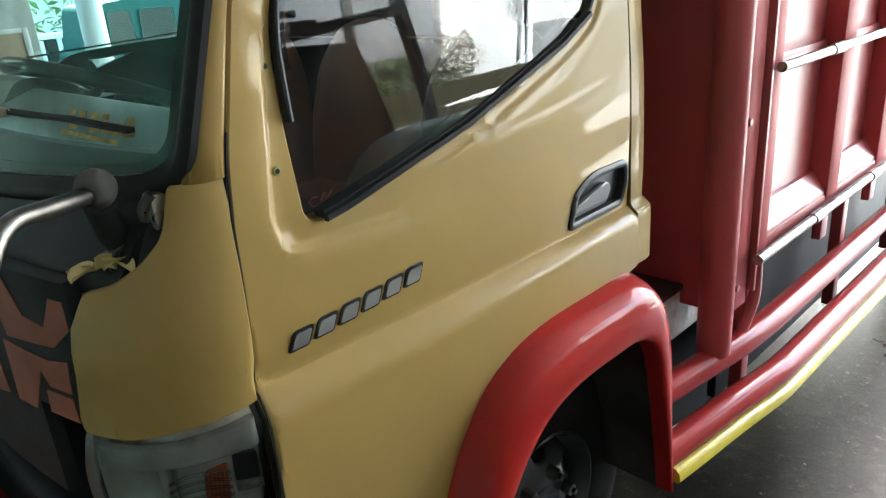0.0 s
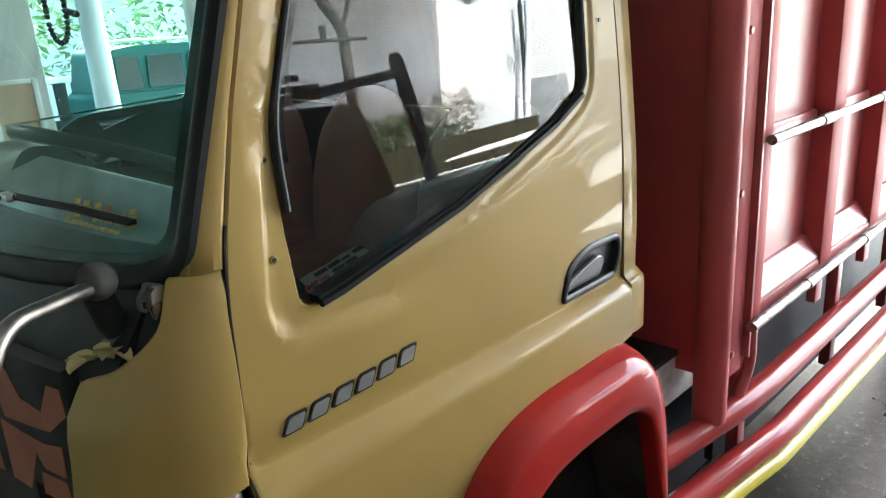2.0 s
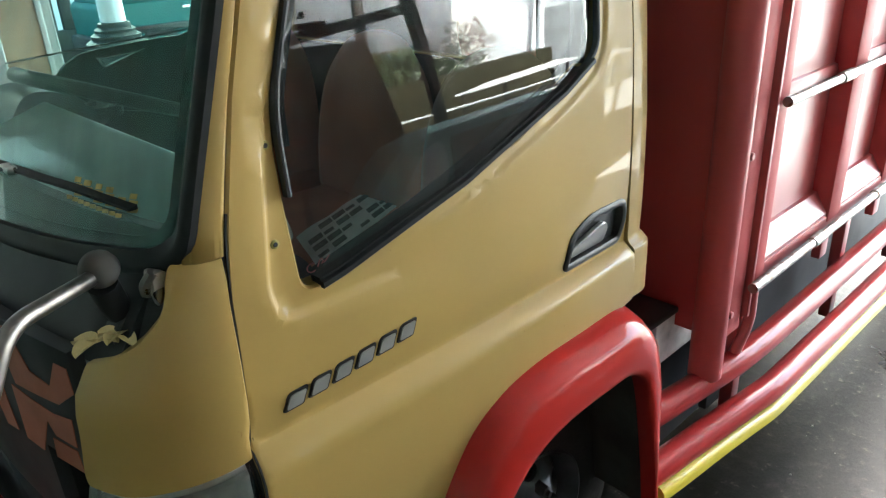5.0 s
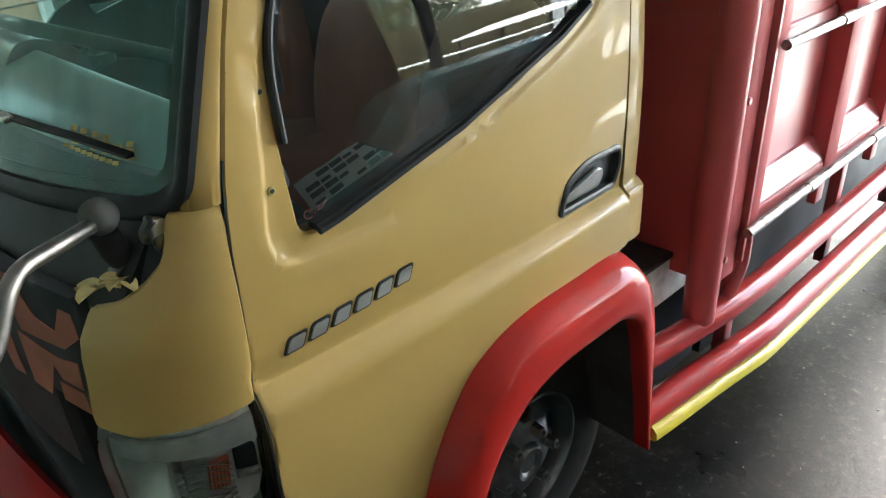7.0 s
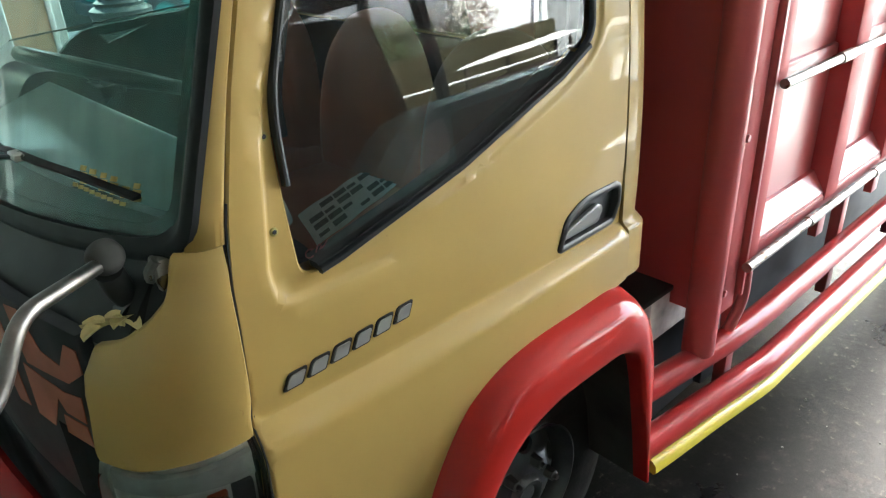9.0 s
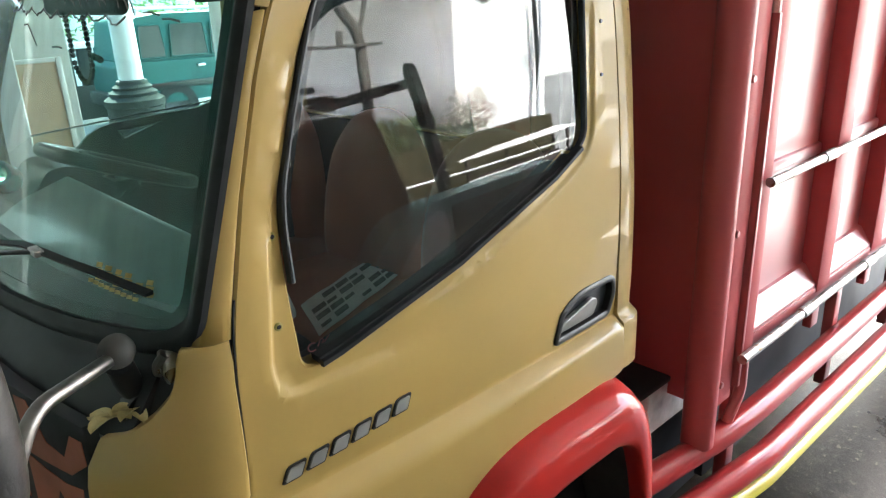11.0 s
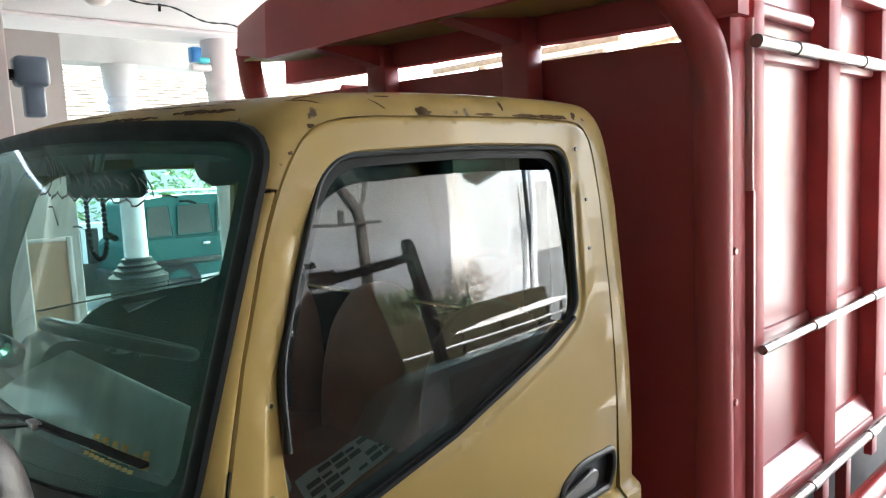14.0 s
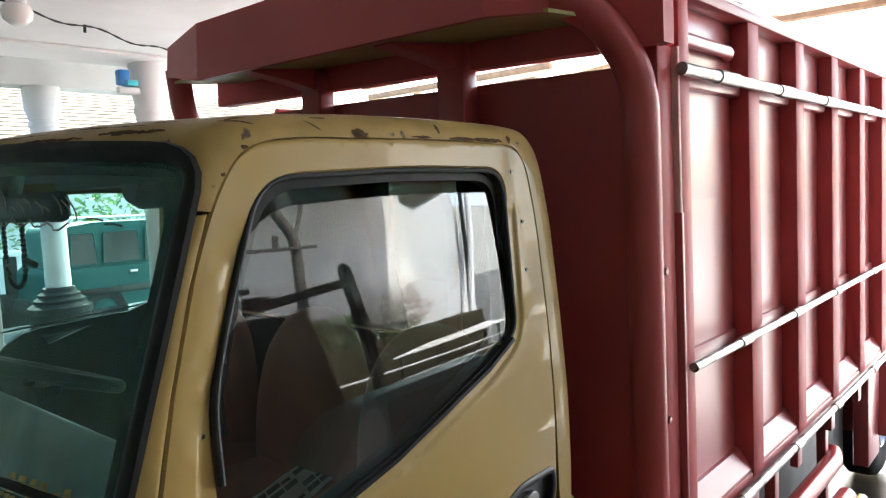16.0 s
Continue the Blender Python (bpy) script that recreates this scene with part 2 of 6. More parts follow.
ROOFT = mat("weathered_roof_tiles", (0.15, 0.115, 0.075), 0.9, vary=0.5, vary_scale=5, bump=0.2, bump_scale=12, spec=0.1)
# leaf colour brightened: sunlight shining through the leaves is put into it
HEDGE = mat("sunlit_leaves", (0.26, 0.40, 0.14), 0.6, vary=0.6, vary_scale=6, tone=(0.08, 0.16, 0.04), spec=0.2)
# grey lowered to near black so sunlit column bases read as shaded
GREYP = mat("darkened_grey_paint", (0.020, 0.025, 0.024), 0.7, vary=0.2, spec=0.05)
BROWNB = mat("plywood_board", (0.34, 0.22, 0.13), 0.6, vary=0.2, vary_scale=6)
BLOOM = mat("pale_blossom", (0.74, 0.62, 0.30), 0.7, vary=0.3, vary_scale=30)


def floor_material():
    m = bpy.data.materials.new("dark_stained_concrete")
    m.use_nodes = True
    nt = m.node_tree
    b = nt.nodes["Principled BSDF"]
    tc = nt.nodes.new("ShaderNodeTexCoord")

    def noise_node(scale, detail, lo, hi, rough=0.6):
        n = nt.nodes.new("ShaderNodeTexNoise")
        n.inputs["Scale"].default_value, n.inputs["Detail"].default_value, n.inputs["Roughness"].default_value = scale, detail, rough
        nt.links.new(tc.outputs["Object"], n.inputs["Vector"])
        r = nt.nodes.new("ShaderNodeMapRange")
        r.inputs["From Min"].default_value, r.inputs["From Max"].default_value = lo, hi
        nt.links.new(n.outputs["Fac"], r.inputs["Value"])
        return n, r

    def mix(fac, a, c):
        x = nt.nodes.new("ShaderNodeMix")
        x.data_type = "RGBA"
        nt.links.new(fac, x.inputs["Factor"])
        if isinstance(a, tuple):
            x.inputs["A"].default_value = (*a, 1)
        else:
            nt.links.new(a, x.inputs["A"])
        x.inputs["B"].default_value = (*c, 1)
        return x.outputs["Result"]
    n1, r1 = noise_node(1.6, 8, 0.36, 0.66)
    n2, r2 = noise_node(13.0, 9, 0.49, 0.60, 0.75)
    n3, r3 = noise_node(28.0, 4, 0.66, 0.72)
    n4, r4 = noise_node(6.0, 10, 0.57, 0.65, 0.72)
    n5, r5 = noise_node(26.0, 6, 0.60, 0.66, 0.7)
    n6, r6 = noise_node(0.9, 5, 0.42, 0.58)
    # tones pulled down to near black; patches and specks vary at random
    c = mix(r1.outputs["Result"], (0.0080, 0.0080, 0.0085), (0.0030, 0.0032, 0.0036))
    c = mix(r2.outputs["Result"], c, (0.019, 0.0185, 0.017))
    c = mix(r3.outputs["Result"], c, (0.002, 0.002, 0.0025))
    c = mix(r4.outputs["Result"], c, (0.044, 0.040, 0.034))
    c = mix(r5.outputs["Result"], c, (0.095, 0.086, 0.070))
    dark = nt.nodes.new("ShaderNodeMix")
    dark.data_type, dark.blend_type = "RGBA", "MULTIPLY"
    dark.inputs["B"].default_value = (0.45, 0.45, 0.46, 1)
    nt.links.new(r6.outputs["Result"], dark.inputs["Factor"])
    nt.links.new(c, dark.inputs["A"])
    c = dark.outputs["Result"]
    b.inputs["Specular IOR Level"].default_value = 0.18
    nt.links.new(c, b.inputs["Base Color"])
    rr = nt.nodes.new("ShaderNodeMapRange")
    rr.inputs["To Min"].default_value, rr.inputs["To Max"].default_value = 0.18, 0.42
    nt.links.new(n1.outputs["Fac"], rr.inputs["Value"])
    nt.links.new(rr.outputs["Result"], b.inputs["Roughness"])
    bp = nt.nodes.new("ShaderNodeBump")
    bp.inputs["Strength"].default_value, bp.inputs["Distance"].default_value = 0.25, 0.010
    nt.links.new(n2.outputs["Fac"], bp.inputs["Height"])
    nt.links.new(bp.outputs["Normal"], b.inputs["Normal"])
    return m


FLOOR = floor_material()


# ---- mesh tools ----
def finish(name, bm, material, smooth=True):
    bmesh.ops.recalc_face_normals(bm, faces=bm.faces)
    me = bpy.data.meshes.new(name)
    for f in bm.faces:
        f.smooth = smooth
    for e in bm.edges:
        if len(e.link_faces) == 2 and e.calc_face_angle(0) > 0.75:
            e.smooth = False
    bm.to_mesh(me)
    bm.free()
    for m in (material if isinstance(material, (list, tuple)) else [material]):
        me.materials.append(m)
    return me


def part(name, bm, material, parent, label="", smooth=True):
    ob = new(name, finish(name, bm, material, smooth))
    ob.parent = parent
    if parent.type == "EMPTY":
        ob.matrix_parent_inverse = Matrix.Translation(parent.location).inverted()
    return tagged(ob, label)


def thing(name, bm, material, label, category, group="", kind="", smooth=True):
    return tagged(new(name, finish(name, bm, material, smooth)), label, category, group, kind)


def root(name, loc, label, category, group=""):
    ob = new(name)
    ob.location = loc
    ob.empty_display_size = 0.1
    return tagged(ob, label, category, group)


def box(a, b, bevel=0.0, seg=2, bm=None):
    own = bm is None
    bm = bm or bmesh.new()
    r = bmesh.ops.create_cube(bm, size=1)
    for v in r["verts"]:
        v.co = Vector([(a[i] + b[i]) / 2 + v.co[i] * (b[i] - a[i]) for i in range(3)])
    if bevel > 0:
        es = list({e for v in r["verts"] for e in v.link_edges})
        bmesh.ops.bevel(bm, geom=es, offset=bevel, segments=seg, affect="EDGES", profile=0.5)
    return bm


def fillet(pts, r, seg=6):
    """A 3D polyline with its inner corners rounded to about r."""
    pts = [Vector(p) for p in pts]
    out = [pts[0]]
    for a, b, c in zip(pts, pts[1:], pts[2:]):
        u, w = (a - b), (c - b)
        k = min(r, u.length * 0.45, w.length * 0.45)
        p, q = b + u.normalized() * k, b + w.normalized() * k
        for i in range(seg + 1):
            t = i / seg
            out.append((1 - t) ** 2 * p + 2 * t * (1 - t) * b + t * t * q)
    return out + [pts[-1]]


def sweep(path, profile, ref=(0, 0, 1), closed=False, caps=True, bm=None):
    """Sweeps a closed profile of (a, b) pairs: a lies across the path, b along ref."""
    bm = bm or bmesh.new()
    path = [Vector(p) for p in path]
    n, rings = len(path), []
    side = None
    for i, p in enumerate(path):
        q0 = path[i - 1] if (i or closed) else p
        q1 = path[(i + 1) % n] if (i < n - 1 or closed) else p
        t = (q1 - q0).normalized()
        up = Vector(ref)
        up = up - t * up.dot(t)
        if up.length < 0.05 and side is not None:
            up = side.cross(t)
        up.normalize()
        side = t.cross(up).normalized()
        rings.append([bm.verts.new(p + side * a + up * b) for a, b in profile])
    m = len(profile)
    for i in range(n if closed else n - 1):
        r0, r1 = rings[i], rings[(i + 1) % n]
        for j in range(m):
            bm.faces.new((r0[j], r0[(j + 1) % m], r1[(j + 1) % m], r1[j]))
    if caps and not closed:
        bm.faces.new(rings[0][::-1])
        bm.faces.new(rings[-1])
    return bm


def ring(r, seg=14, rb=None):
    return [(r * math.cos(2 * math.pi * i / seg), (rb or r) * math.sin(2 * math.pi * i / seg)) for i in range(seg)]


def tube(path, r, seg=14, ref=(0, 0, 1), closed=False, bm=None):
    return sweep(path, ring(r, seg), ref, closed, True, bm)


def rounded(pts, seg=5):
    """A closed 2D outline from (x, z, radius) corners."""
    out, n = [], len(pts)
    for i in range(n):
        a, b, c = (Vector(pts[(i + k) % n][:2]) for k in (-1, 0, 1))
        r = pts[i][2] if len(pts[i]) > 2 else 0
        if r <= 0:
            out.append(b)
            continue
        u, w = a - b, c - b
        k = min(r, u.length * 0.48, w.length * 0.48)
        p, q = b + u.normalized() * k, b + w.normalized() * k
        for j in range(seg + 1):
            t = j / seg
            out.append((1 - t) ** 2 * p + 2 * t * (1 - t) * b + t * t * q)
    return out


def resample(loop, step):
    out, n = [], len(loop)
    for i in range(n):
        a, b = Vector(loop[i][:2]), Vector(loop[(i + 1) % n][:2])
        k = max(1, int((b - a).length / step))
        out += [a.lerp(b, j / k) for j in range(k)]
    return out


def inside(p, loop):
    hit, n = False, len(loop)
    for i in range(n):
        a, b = loop[i], loop[(i + 1) % n]
        if (a[1] > p[1]) != (b[1] > p[1]) and p[0] < (b[0] - a[0]) * (p[1] - a[1]) / (b[1] - a[1]) + a[0]:
            hit = not hit
    return hit


def sheet(outline, surf, inward, holes=(), step=0.03, thick=0.02, lip=0.003, scale=(1, 1), bm=None, extra=()):
    """A bent sheet: a 2D outline with holes laid on surf(u, v), with rolled edges going inward(u, v)."""
    from mathutils.geometry import delaunay_2d_cdt
    bm = bm or bmesh.new()
    loops = [resample(l, step) for l in (outline, *holes)]
    pts, edges = [], []
    for l in loops:
        k = len(pts)
        pts += l
        edges += [(k + i, k + (i + 1) % len(l)) for i in range(len(l))]
    fine = []
    for p in extra:
        if inside(p, loops[0]) and not any(inside(p, h) for h in loops[1:]):
            if min((p - q).length for l in loops for q in l) > step * 0.2:
                fine.append(p)
    pts += fine
    xs, ys = [p[0] for p in loops[0]], [p[1] for p in loops[0]]
    nx, ny = int((max(xs) - min(xs)) / step) + 1, int((max(ys) - min(ys)) / step) + 1
    for i in range(1, nx):
        for j in range(1, ny):
            p = Vector((min(xs) + (max(xs) - min(xs)) * i / nx, min(ys) + (max(ys) - min(ys)) * j / ny))
            if inside(p, loops[0]) and not any(inside(p, h) for h in loops[1:]):
                if min((p - q).length for l in (*loops, fine) for q in l) > step * 0.45:
                    pts.append(p)
    vs, _, fs, *_ = delaunay_2d_cdt(pts, edges, [], 0, 1e-6)
    verts = [bm.verts.new(surf(*v)) for v in vs]
    for f in fs:
        c = sum((Vector(vs[i]) for i in f), Vector((0, 0))) / 3
        if inside(c, loops[0]) and not any(inside(c, h) for h in loops[1:]):
            bm.faces.new([verts[i] for i in f])
    lookup = {(round(v[0], 5), round(v[1], 5)): verts[i] for i, v in enumerate(vs)}
    for li, l in enumerate(loops):
        n = len(l)
        area = sum(l[i][0] * l[(i + 1) % n][1] - l[(i + 1) % n][0] * l[i][1] for i in range(n))
        sgn = (1 if area > 0 else -1) * (1 if li == 0 else -1)
        ra, rb = [], []
        for i in range(n):
            d = (l[(i + 1) % n] - l[i - 1])
            o = Vector((d.y, -d.x)).normalized() * sgn * lip if d.length > 0 else Vector((0, 0))
            p = l[i] + Vector((o.x / scale[0], o.y / scale[1]))
            q, w = surf(*p), inward(*l[i])
            ra.append(bm.verts.new(q + w * lip))
            rb.append(bm.verts.new(q + w * thick))
        r0 = [lookup.get((round(p[0], 5), round(p[1], 5))) for p in l]
        for a, b in ((r0, ra), (ra, rb)):
            for i in range(n):
                q = [a[i], a[(i + 1) % n], b[(i + 1) % n], b[i]]
                if None not in q:
                    try:
                        bm.faces.new(q)
                    except ValueError:
                        pass
    for v in [v for v in bm.verts if not v.link_faces]:
        bm.verts.remove(v)
    return bm


def lathe(profile, centre, axis="y", seg=32, bm=None, close=False, cap=True):
    """Turns (radius, along) pairs about an axis through centre."""
    bm = bm or bmesh.new()
    rings = []
    for r, h in profile:
        row = []
        for i in range(seg):
            a = 2 * math.pi * i / seg
            c, s = r * math.cos(a), r * math.sin(a)
            row.append(bm.verts.new(Vector(centre) + Vector({"y": (c, h, s), "z": (c, s, h), "x": (h, c, s)}[axis])))
        rings.append(row)
    for a, b in zip(rings, rings[1:] + ([rings[0]] if close else [])):
        for i in range(seg):
            bm.faces.new((a[i], a[(i + 1) % seg], b[(i + 1) % seg], b[i]))
    if cap and not close:
        for row in (rings[0], rings[-1]):
            if (row[0].co - row[1].co).length > 1e-5:
                bm.faces.new(row)
    bmesh.ops.remove_doubles(bm, verts=bm.verts, dist=1e-5)
    return bm


def prism(loop, a, b, axis="y", bm=None):
    """A flat outline of two coordinates, pushed from a to b along an axis."""
    bm = bm or bmesh.new()
    put = {"y": lambda p, h: (p[0], h, p[1]), "z": lambda p, h: (p[0], p[1], h), "x": lambda p, h: (h, p[0], p[1])}[axis]
    lo, hi = [bm.verts.new(put(p, a)) for p in loop], [bm.verts.new(put(p, b)) for p in loop]
    n = len(loop)
    for i in range(n):
        bm.faces.new((lo[i], lo[(i + 1) % n], hi[(i + 1) % n], hi[i]))
    bmesh.ops.triangulate(bm, faces=[bm.faces.new(lo[::-1]), bm.faces.new(hi)])
    return bm


def smooth01(t):
    t = max(0.0, min(1.0, t))
    return t * t * (3 - 2 * t)


def lerp_table(v, table):
    for (a, p), (b, q) in zip(table, table[1:]):
        if v <= b:
            return p + (q - p) * max(0.0, (v - a) / (b - a))
    return table[-1][1]


# ---- the carport and yard ----
CY = 0.845          # the truck's middle line
thing("floor", box((-4.2, -4.7, -0.12), (5.2, 8.2, 0.0)), FLOOR, "dark stained concrete carport floor", "floor", kind="structure", smooth=False)
thing("ground", box((-60, -60, -0.4), (80, 80, -0.02)), EARTH, "pale sunlit yard ground round the carport", "ground", kind="structure", smooth=False)
bm = box((-4.2, -3.6, 3.38), (2.6, 6.35, 3.55))
# near half lies out of view; added to shade floor and garden side
box((2.6, -3.6, 3.38), (4.6, 6.35, 3.55), bm=bm)
thing("ceiling", bm, CEILM, "white plastered concrete carport ceiling", "ceiling", kind="structure", smooth=False)
# unseen pale slab, added to brighten reflections in the cargo panels
bm = box((5.2, -2.9, -0.3), (30, -0.4, -0.008))
box((9.6, -7.95, -0.3), (30, -2.9, -0.008), bm=bm)
thing("pavement", bm, PALE, "pale slab added beyond the carport to brighten the panels' reflections", "pavement", kind="structure", smooth=False)
# dark ground added so the door mirrors no bright paving here
thing("ground_garden", box((-4.2, -7.95, -0.3), (9.6, -2.9, -0.01)), GROUNDDK, "dark ground added under the bench", "ground", kind="structure", smooth=False)
thing("pavement_rear", box((-4.2, 8.2, -0.3), (5.2, 12.6, -0.004)), EARTHD, "pale sunlit concrete strip in front of the fence", "pavement", kind="structure", smooth=False)
# unseen wall added so the windscreen's far edge mirrors no bright sky
thing("wall_rear", box((-4.2, 10.2, 0.0), (0.4, 10.4, 3.57)), WALLF, "unseen rear wall added to hide sky from the windscreen", "wall", kind="structure", smooth=False)
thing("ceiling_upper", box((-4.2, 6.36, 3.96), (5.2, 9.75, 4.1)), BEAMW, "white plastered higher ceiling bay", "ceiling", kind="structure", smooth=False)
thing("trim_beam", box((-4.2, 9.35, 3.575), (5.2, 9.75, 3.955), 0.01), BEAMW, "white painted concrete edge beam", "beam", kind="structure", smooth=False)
thing("trim_fascia", box((-4.2, 5.75, 3.345), (4.6, 6.355, 3.376), 0.006), WHITEW, "white painted beam under the ceiling edge", "beam", kind="structure", smooth=False)
# unseen wall added to block light; its tint colours the windscreen's reflection
thing("wall_front", box((-4.4, -3.8, 0.0), (-4.2, 10.4, 4.1)), WALLF, "unseen end wall added, tinted grey-green for the windscreen's reflection", "wall", kind="structure", smooth=False)
# unseen wall added to cut the light on the front of the cab
thing("wall_side", box((-4.2, -3.8, 0.0), (1.1, -3.6, 3.38)), WALLG, "unseen side wall added to keep light off the cab's front", "wall", kind="structure", smooth=False)
thing("wall_garden", box((-6.0, -8.3, 0.0), (9.2, -8.0, 5.6)), WALLG, "stained white garden wall in shade", "wall", kind="structure", smooth=False)


def vent_wall():
    """Wall with a diamond of four small openings."""
    bm = bmesh.new()
    cx, cz, h = 11.06, 2.66, 0.34
    box((9.2, -8.32, 0), (cx - h, -8.0, 5.6), bm=bm)
    box((cx + h, -8.32, 0), (11.75, -8.0, 5.6), bm=bm)
    box((cx - h, -8.32, 0), (cx + h, -8.0, cz - h), bm=bm)
    box((cx - h, -8.32, cz + h), (cx + h, -8.0, 5.6), bm=bm)
    for sx, sz in ((-1, -1), (1, -1), (1, 1), (-1, 1)):
        prism([(cx + sx * h, cz + sz * h), (cx, cz + sz * h), (cx + sx * h, cz)], -8.32, -8.0, bm=bm)
    for k in range(-1, 2):
        o = k * h * 0.62
        for d in (1, -1):
            t, n = Vector((1, -d)).normalized(), Vector((d, 1)).normalized()
            p = Vector((cx, cz)) + n * o * 0.72
            prism([p - t * h * 0.70 - n * 0.028, p + t * h * 0.70 - n * 0.028, p + t * h * 0.70 + n * 0.028, p - t * h * 0.70 + n * 0.028], -8.16 - 0.01 * d, -8.02 - 0.004 * d, bm=bm)
    return bm


# roof out of view, added only to keep sun off the garden wall
thing("trim_shade_roof", box((-6.0, -8.0, 5.3), (9.0, -3.95, 5.4)), WOODD, "unseen roof slab added to shade the garden wall", "roof", kind="structure", smooth=False)
thing("trim_gable", prism([(9.4, 4.40), (9.85, 4.24), (11.3, 4.62), (11.3, 5.3), (9.4, 5.3)], -7.998, -7.93), WOODD, "dark sloping timber eave end", "eave", kind="structure", smooth=False)
thing("wall_stone", box((11.76, -9.2, 0.0), (15.0, -8.4, 2.25), 0.05), STONE, "grey weathered stone retaining wall", "wall", kind="structure")
thing("wall_neighbour", box((13.0, -14.2, 0.0), (30.0, -14.0, 6.0)), PIERW, "pale plastered wall of a house behind the garden", "wall", kind="structure", smooth=False)
thing("wall_outer", vent_wall(), LIMEW, "sunlit white house wall with a diamond lattice vent", "wall", kind="structure", smooth=False)


def column(name, x, y, top, s, label, paint):
    ob = root(name, (x, y, 0), label, "column", "white columns")
    r = 0.165 * s
    prof = [(r * 1.0, 0.62 * 1.35), (r * 0.97, 1.2), (r * 0.93, top - 0.72)]
    prof += [(r * 1.14, top - 0.70), (r * 1.14, top - 0.66), (r * 1.02, top - 0.63), (r * 1.04, top - 0.54), (r * 1.16, top - 0.52), (r * 1.16, top - 0.47), (r * 1.06, top - 0.45), (r * 1.10, top - 0.40), (r * (0.74 + 0.6 * s), top - 0.30), (r * (0.76 + 0.66 * s), top)]
    part("shaft", lathe(prof, (x, y, 0), "z", 28), paint, ob)
    k = 1.35
    base = [(r * 2.3, 0.0), (r * 2.3, 0.40), (r * 2.42, 0.41), (r * 2.42, 0.475), (r * 2.25, 0.49), (r * 1.9, 0.515), (r * 1.95, 0.545), (r * 1.55, 0.575), (r * 1.6, 0.60), (r * 1.3, 0.625), (r * 1.25, 0.66), (r * 1.05, 0.67)]
    part("column_base", lathe([(p, q * k) for p, q in base], (x, y, 0), "z", 28), GREYP, ob, "grey painted moulded base")


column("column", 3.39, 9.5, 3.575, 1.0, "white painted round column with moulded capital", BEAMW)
column("column", 3.155, 6.1, 3.38, 0.86, "white painted round column beneath the ceiling edge", WHITEW)


def globe_lamp():
    ob = root("ceiling_lamp", (1.42, 4.45, 3.38), "white opal globe lamp on the ceiling", "lamp")
    part("globe", lathe([(0.0, -0.19), (0.05, -0.185), (0.09, -0.15), (0.1, -0.10), (0.085, -0.06), (0.06, -0.05)], (1.42, 4.45, 3.38), "z", 20), LAMPW, ob)
    part("lamp_holder", lathe([(0.06, -0.055), (0.065, -0.02), (0.075, 0.0)], (1.42, 4.45, 3.38), "z", 20), WHITEW, ob)


globe_lamp()
rng = random.Random(4)
bm = bmesh.new()
for k in (0, 1):
    pth = []
    for i in range(60):
        t = (i - 20) / 39
        a = i * 0.9 + k * 3.14
        pth.append((1.50 + 1.66 * t, 4.58 + 0.90 * t + 0.0045 * math.cos(a), 3.360 - 0.04 * math.sin(t * 7.0 + 0.3) ** 2 + 0.0045 * math.sin(a)))
    tube(pth, 0.0045, 6, bm=bm)
for q in ((2.05, 4.90, 3.335), (0.95, 4.28, 3.345)):
    tube([(q[0], q[1], q[2] - 0.03), (q[0] + 0.004, q[1], q[2] + 0.03)], 0.012, 6, ref=(0, 1, 0), bm=bm)
thing("electric_cable", bm, RUBBER, "black twisted electric cable strung along the ceiling", "cable")

bl = root("plastic_box", (2.88, 6.0, 3.1), "blue and cyan plastic box fixed to the white column", "box")
part("box_body", box((2.80, 5.97, 3.11), (2.905, 6.07, 3.255), 0.015), BLUE, bl)
part("box_foot", box((2.865, 5.95, 3.10), (2.975, 6.05, 3.155), 0.015), CYAN, bl, "cyan lower part")
part("bracket", box((2.80, 6.0, 3.03), (3.02, 6.08, 3.098), 0.02), WHITEW, bl, "white mounting bracket")
sp = root("loudspeaker", (0.86, 4.0, 2.4), "blue-grey plastic loudspeaker fixed to a plastered pier", "loudspeaker")
part("speaker_body", box((0.74, 3.94, 2.56), (0.93, 4.08, 2.74), 0.03, 3), BLUEGREY, sp)
part("speaker_neck", box((0.78, 3.97, 2.38), (0.90, 4.05, 2.57), 0.02, 3), BLUEGREY, sp)
part("bracket", box((0.705, 3.99, 2.60), (0.76, 4.03, 2.66), 0.004), GREYP, sp)
thing("wall_post", box((0.25, 3.95, 0.0), (0.705, 4.35, 3.378), 0.01), LIMEW, "grey-white plastered carport pier", "wall", kind="structure", smooth=False)

# fence beyond the columns
fence = root("fence", (3.0, 12.0, 0), "white masonry fence with slots between dark pickets", "fence")
part("coping", box((-4, 11.93, 1.18), (4.9, 12.09, 1.28), 0.01), WHITEW, fence)
part("plinth", box((-4, 11.93, -0.02), (4.9, 12.09, 0.55), 0.01), GREYP, fence)
for i in range(30):
    x = -3.9 + i * 0.295
    part("picket", box((x, 11.95, 0.55), (x + 0.19, 12.07, 1.18), 0.02), GREYP, fence)
fence.location.y += 0.8

# board and white pillar seen through the cab
thing("wall_pier", box((0.55, 5.6, 0.0), (1.50, 5.8, 3.2), 0.01), PIERW, "grey-white plastered wall pier", "wall", kind="structure", smooth=False)
bd = root("notice_board", (1.0, 5.1, 0), "brown plywood board in a pale frame on legs", "board")
part("board_panel", box((0.78, 5.0, 0.30), (1.215, 5.03, 1.545)), BROWNB, bd)
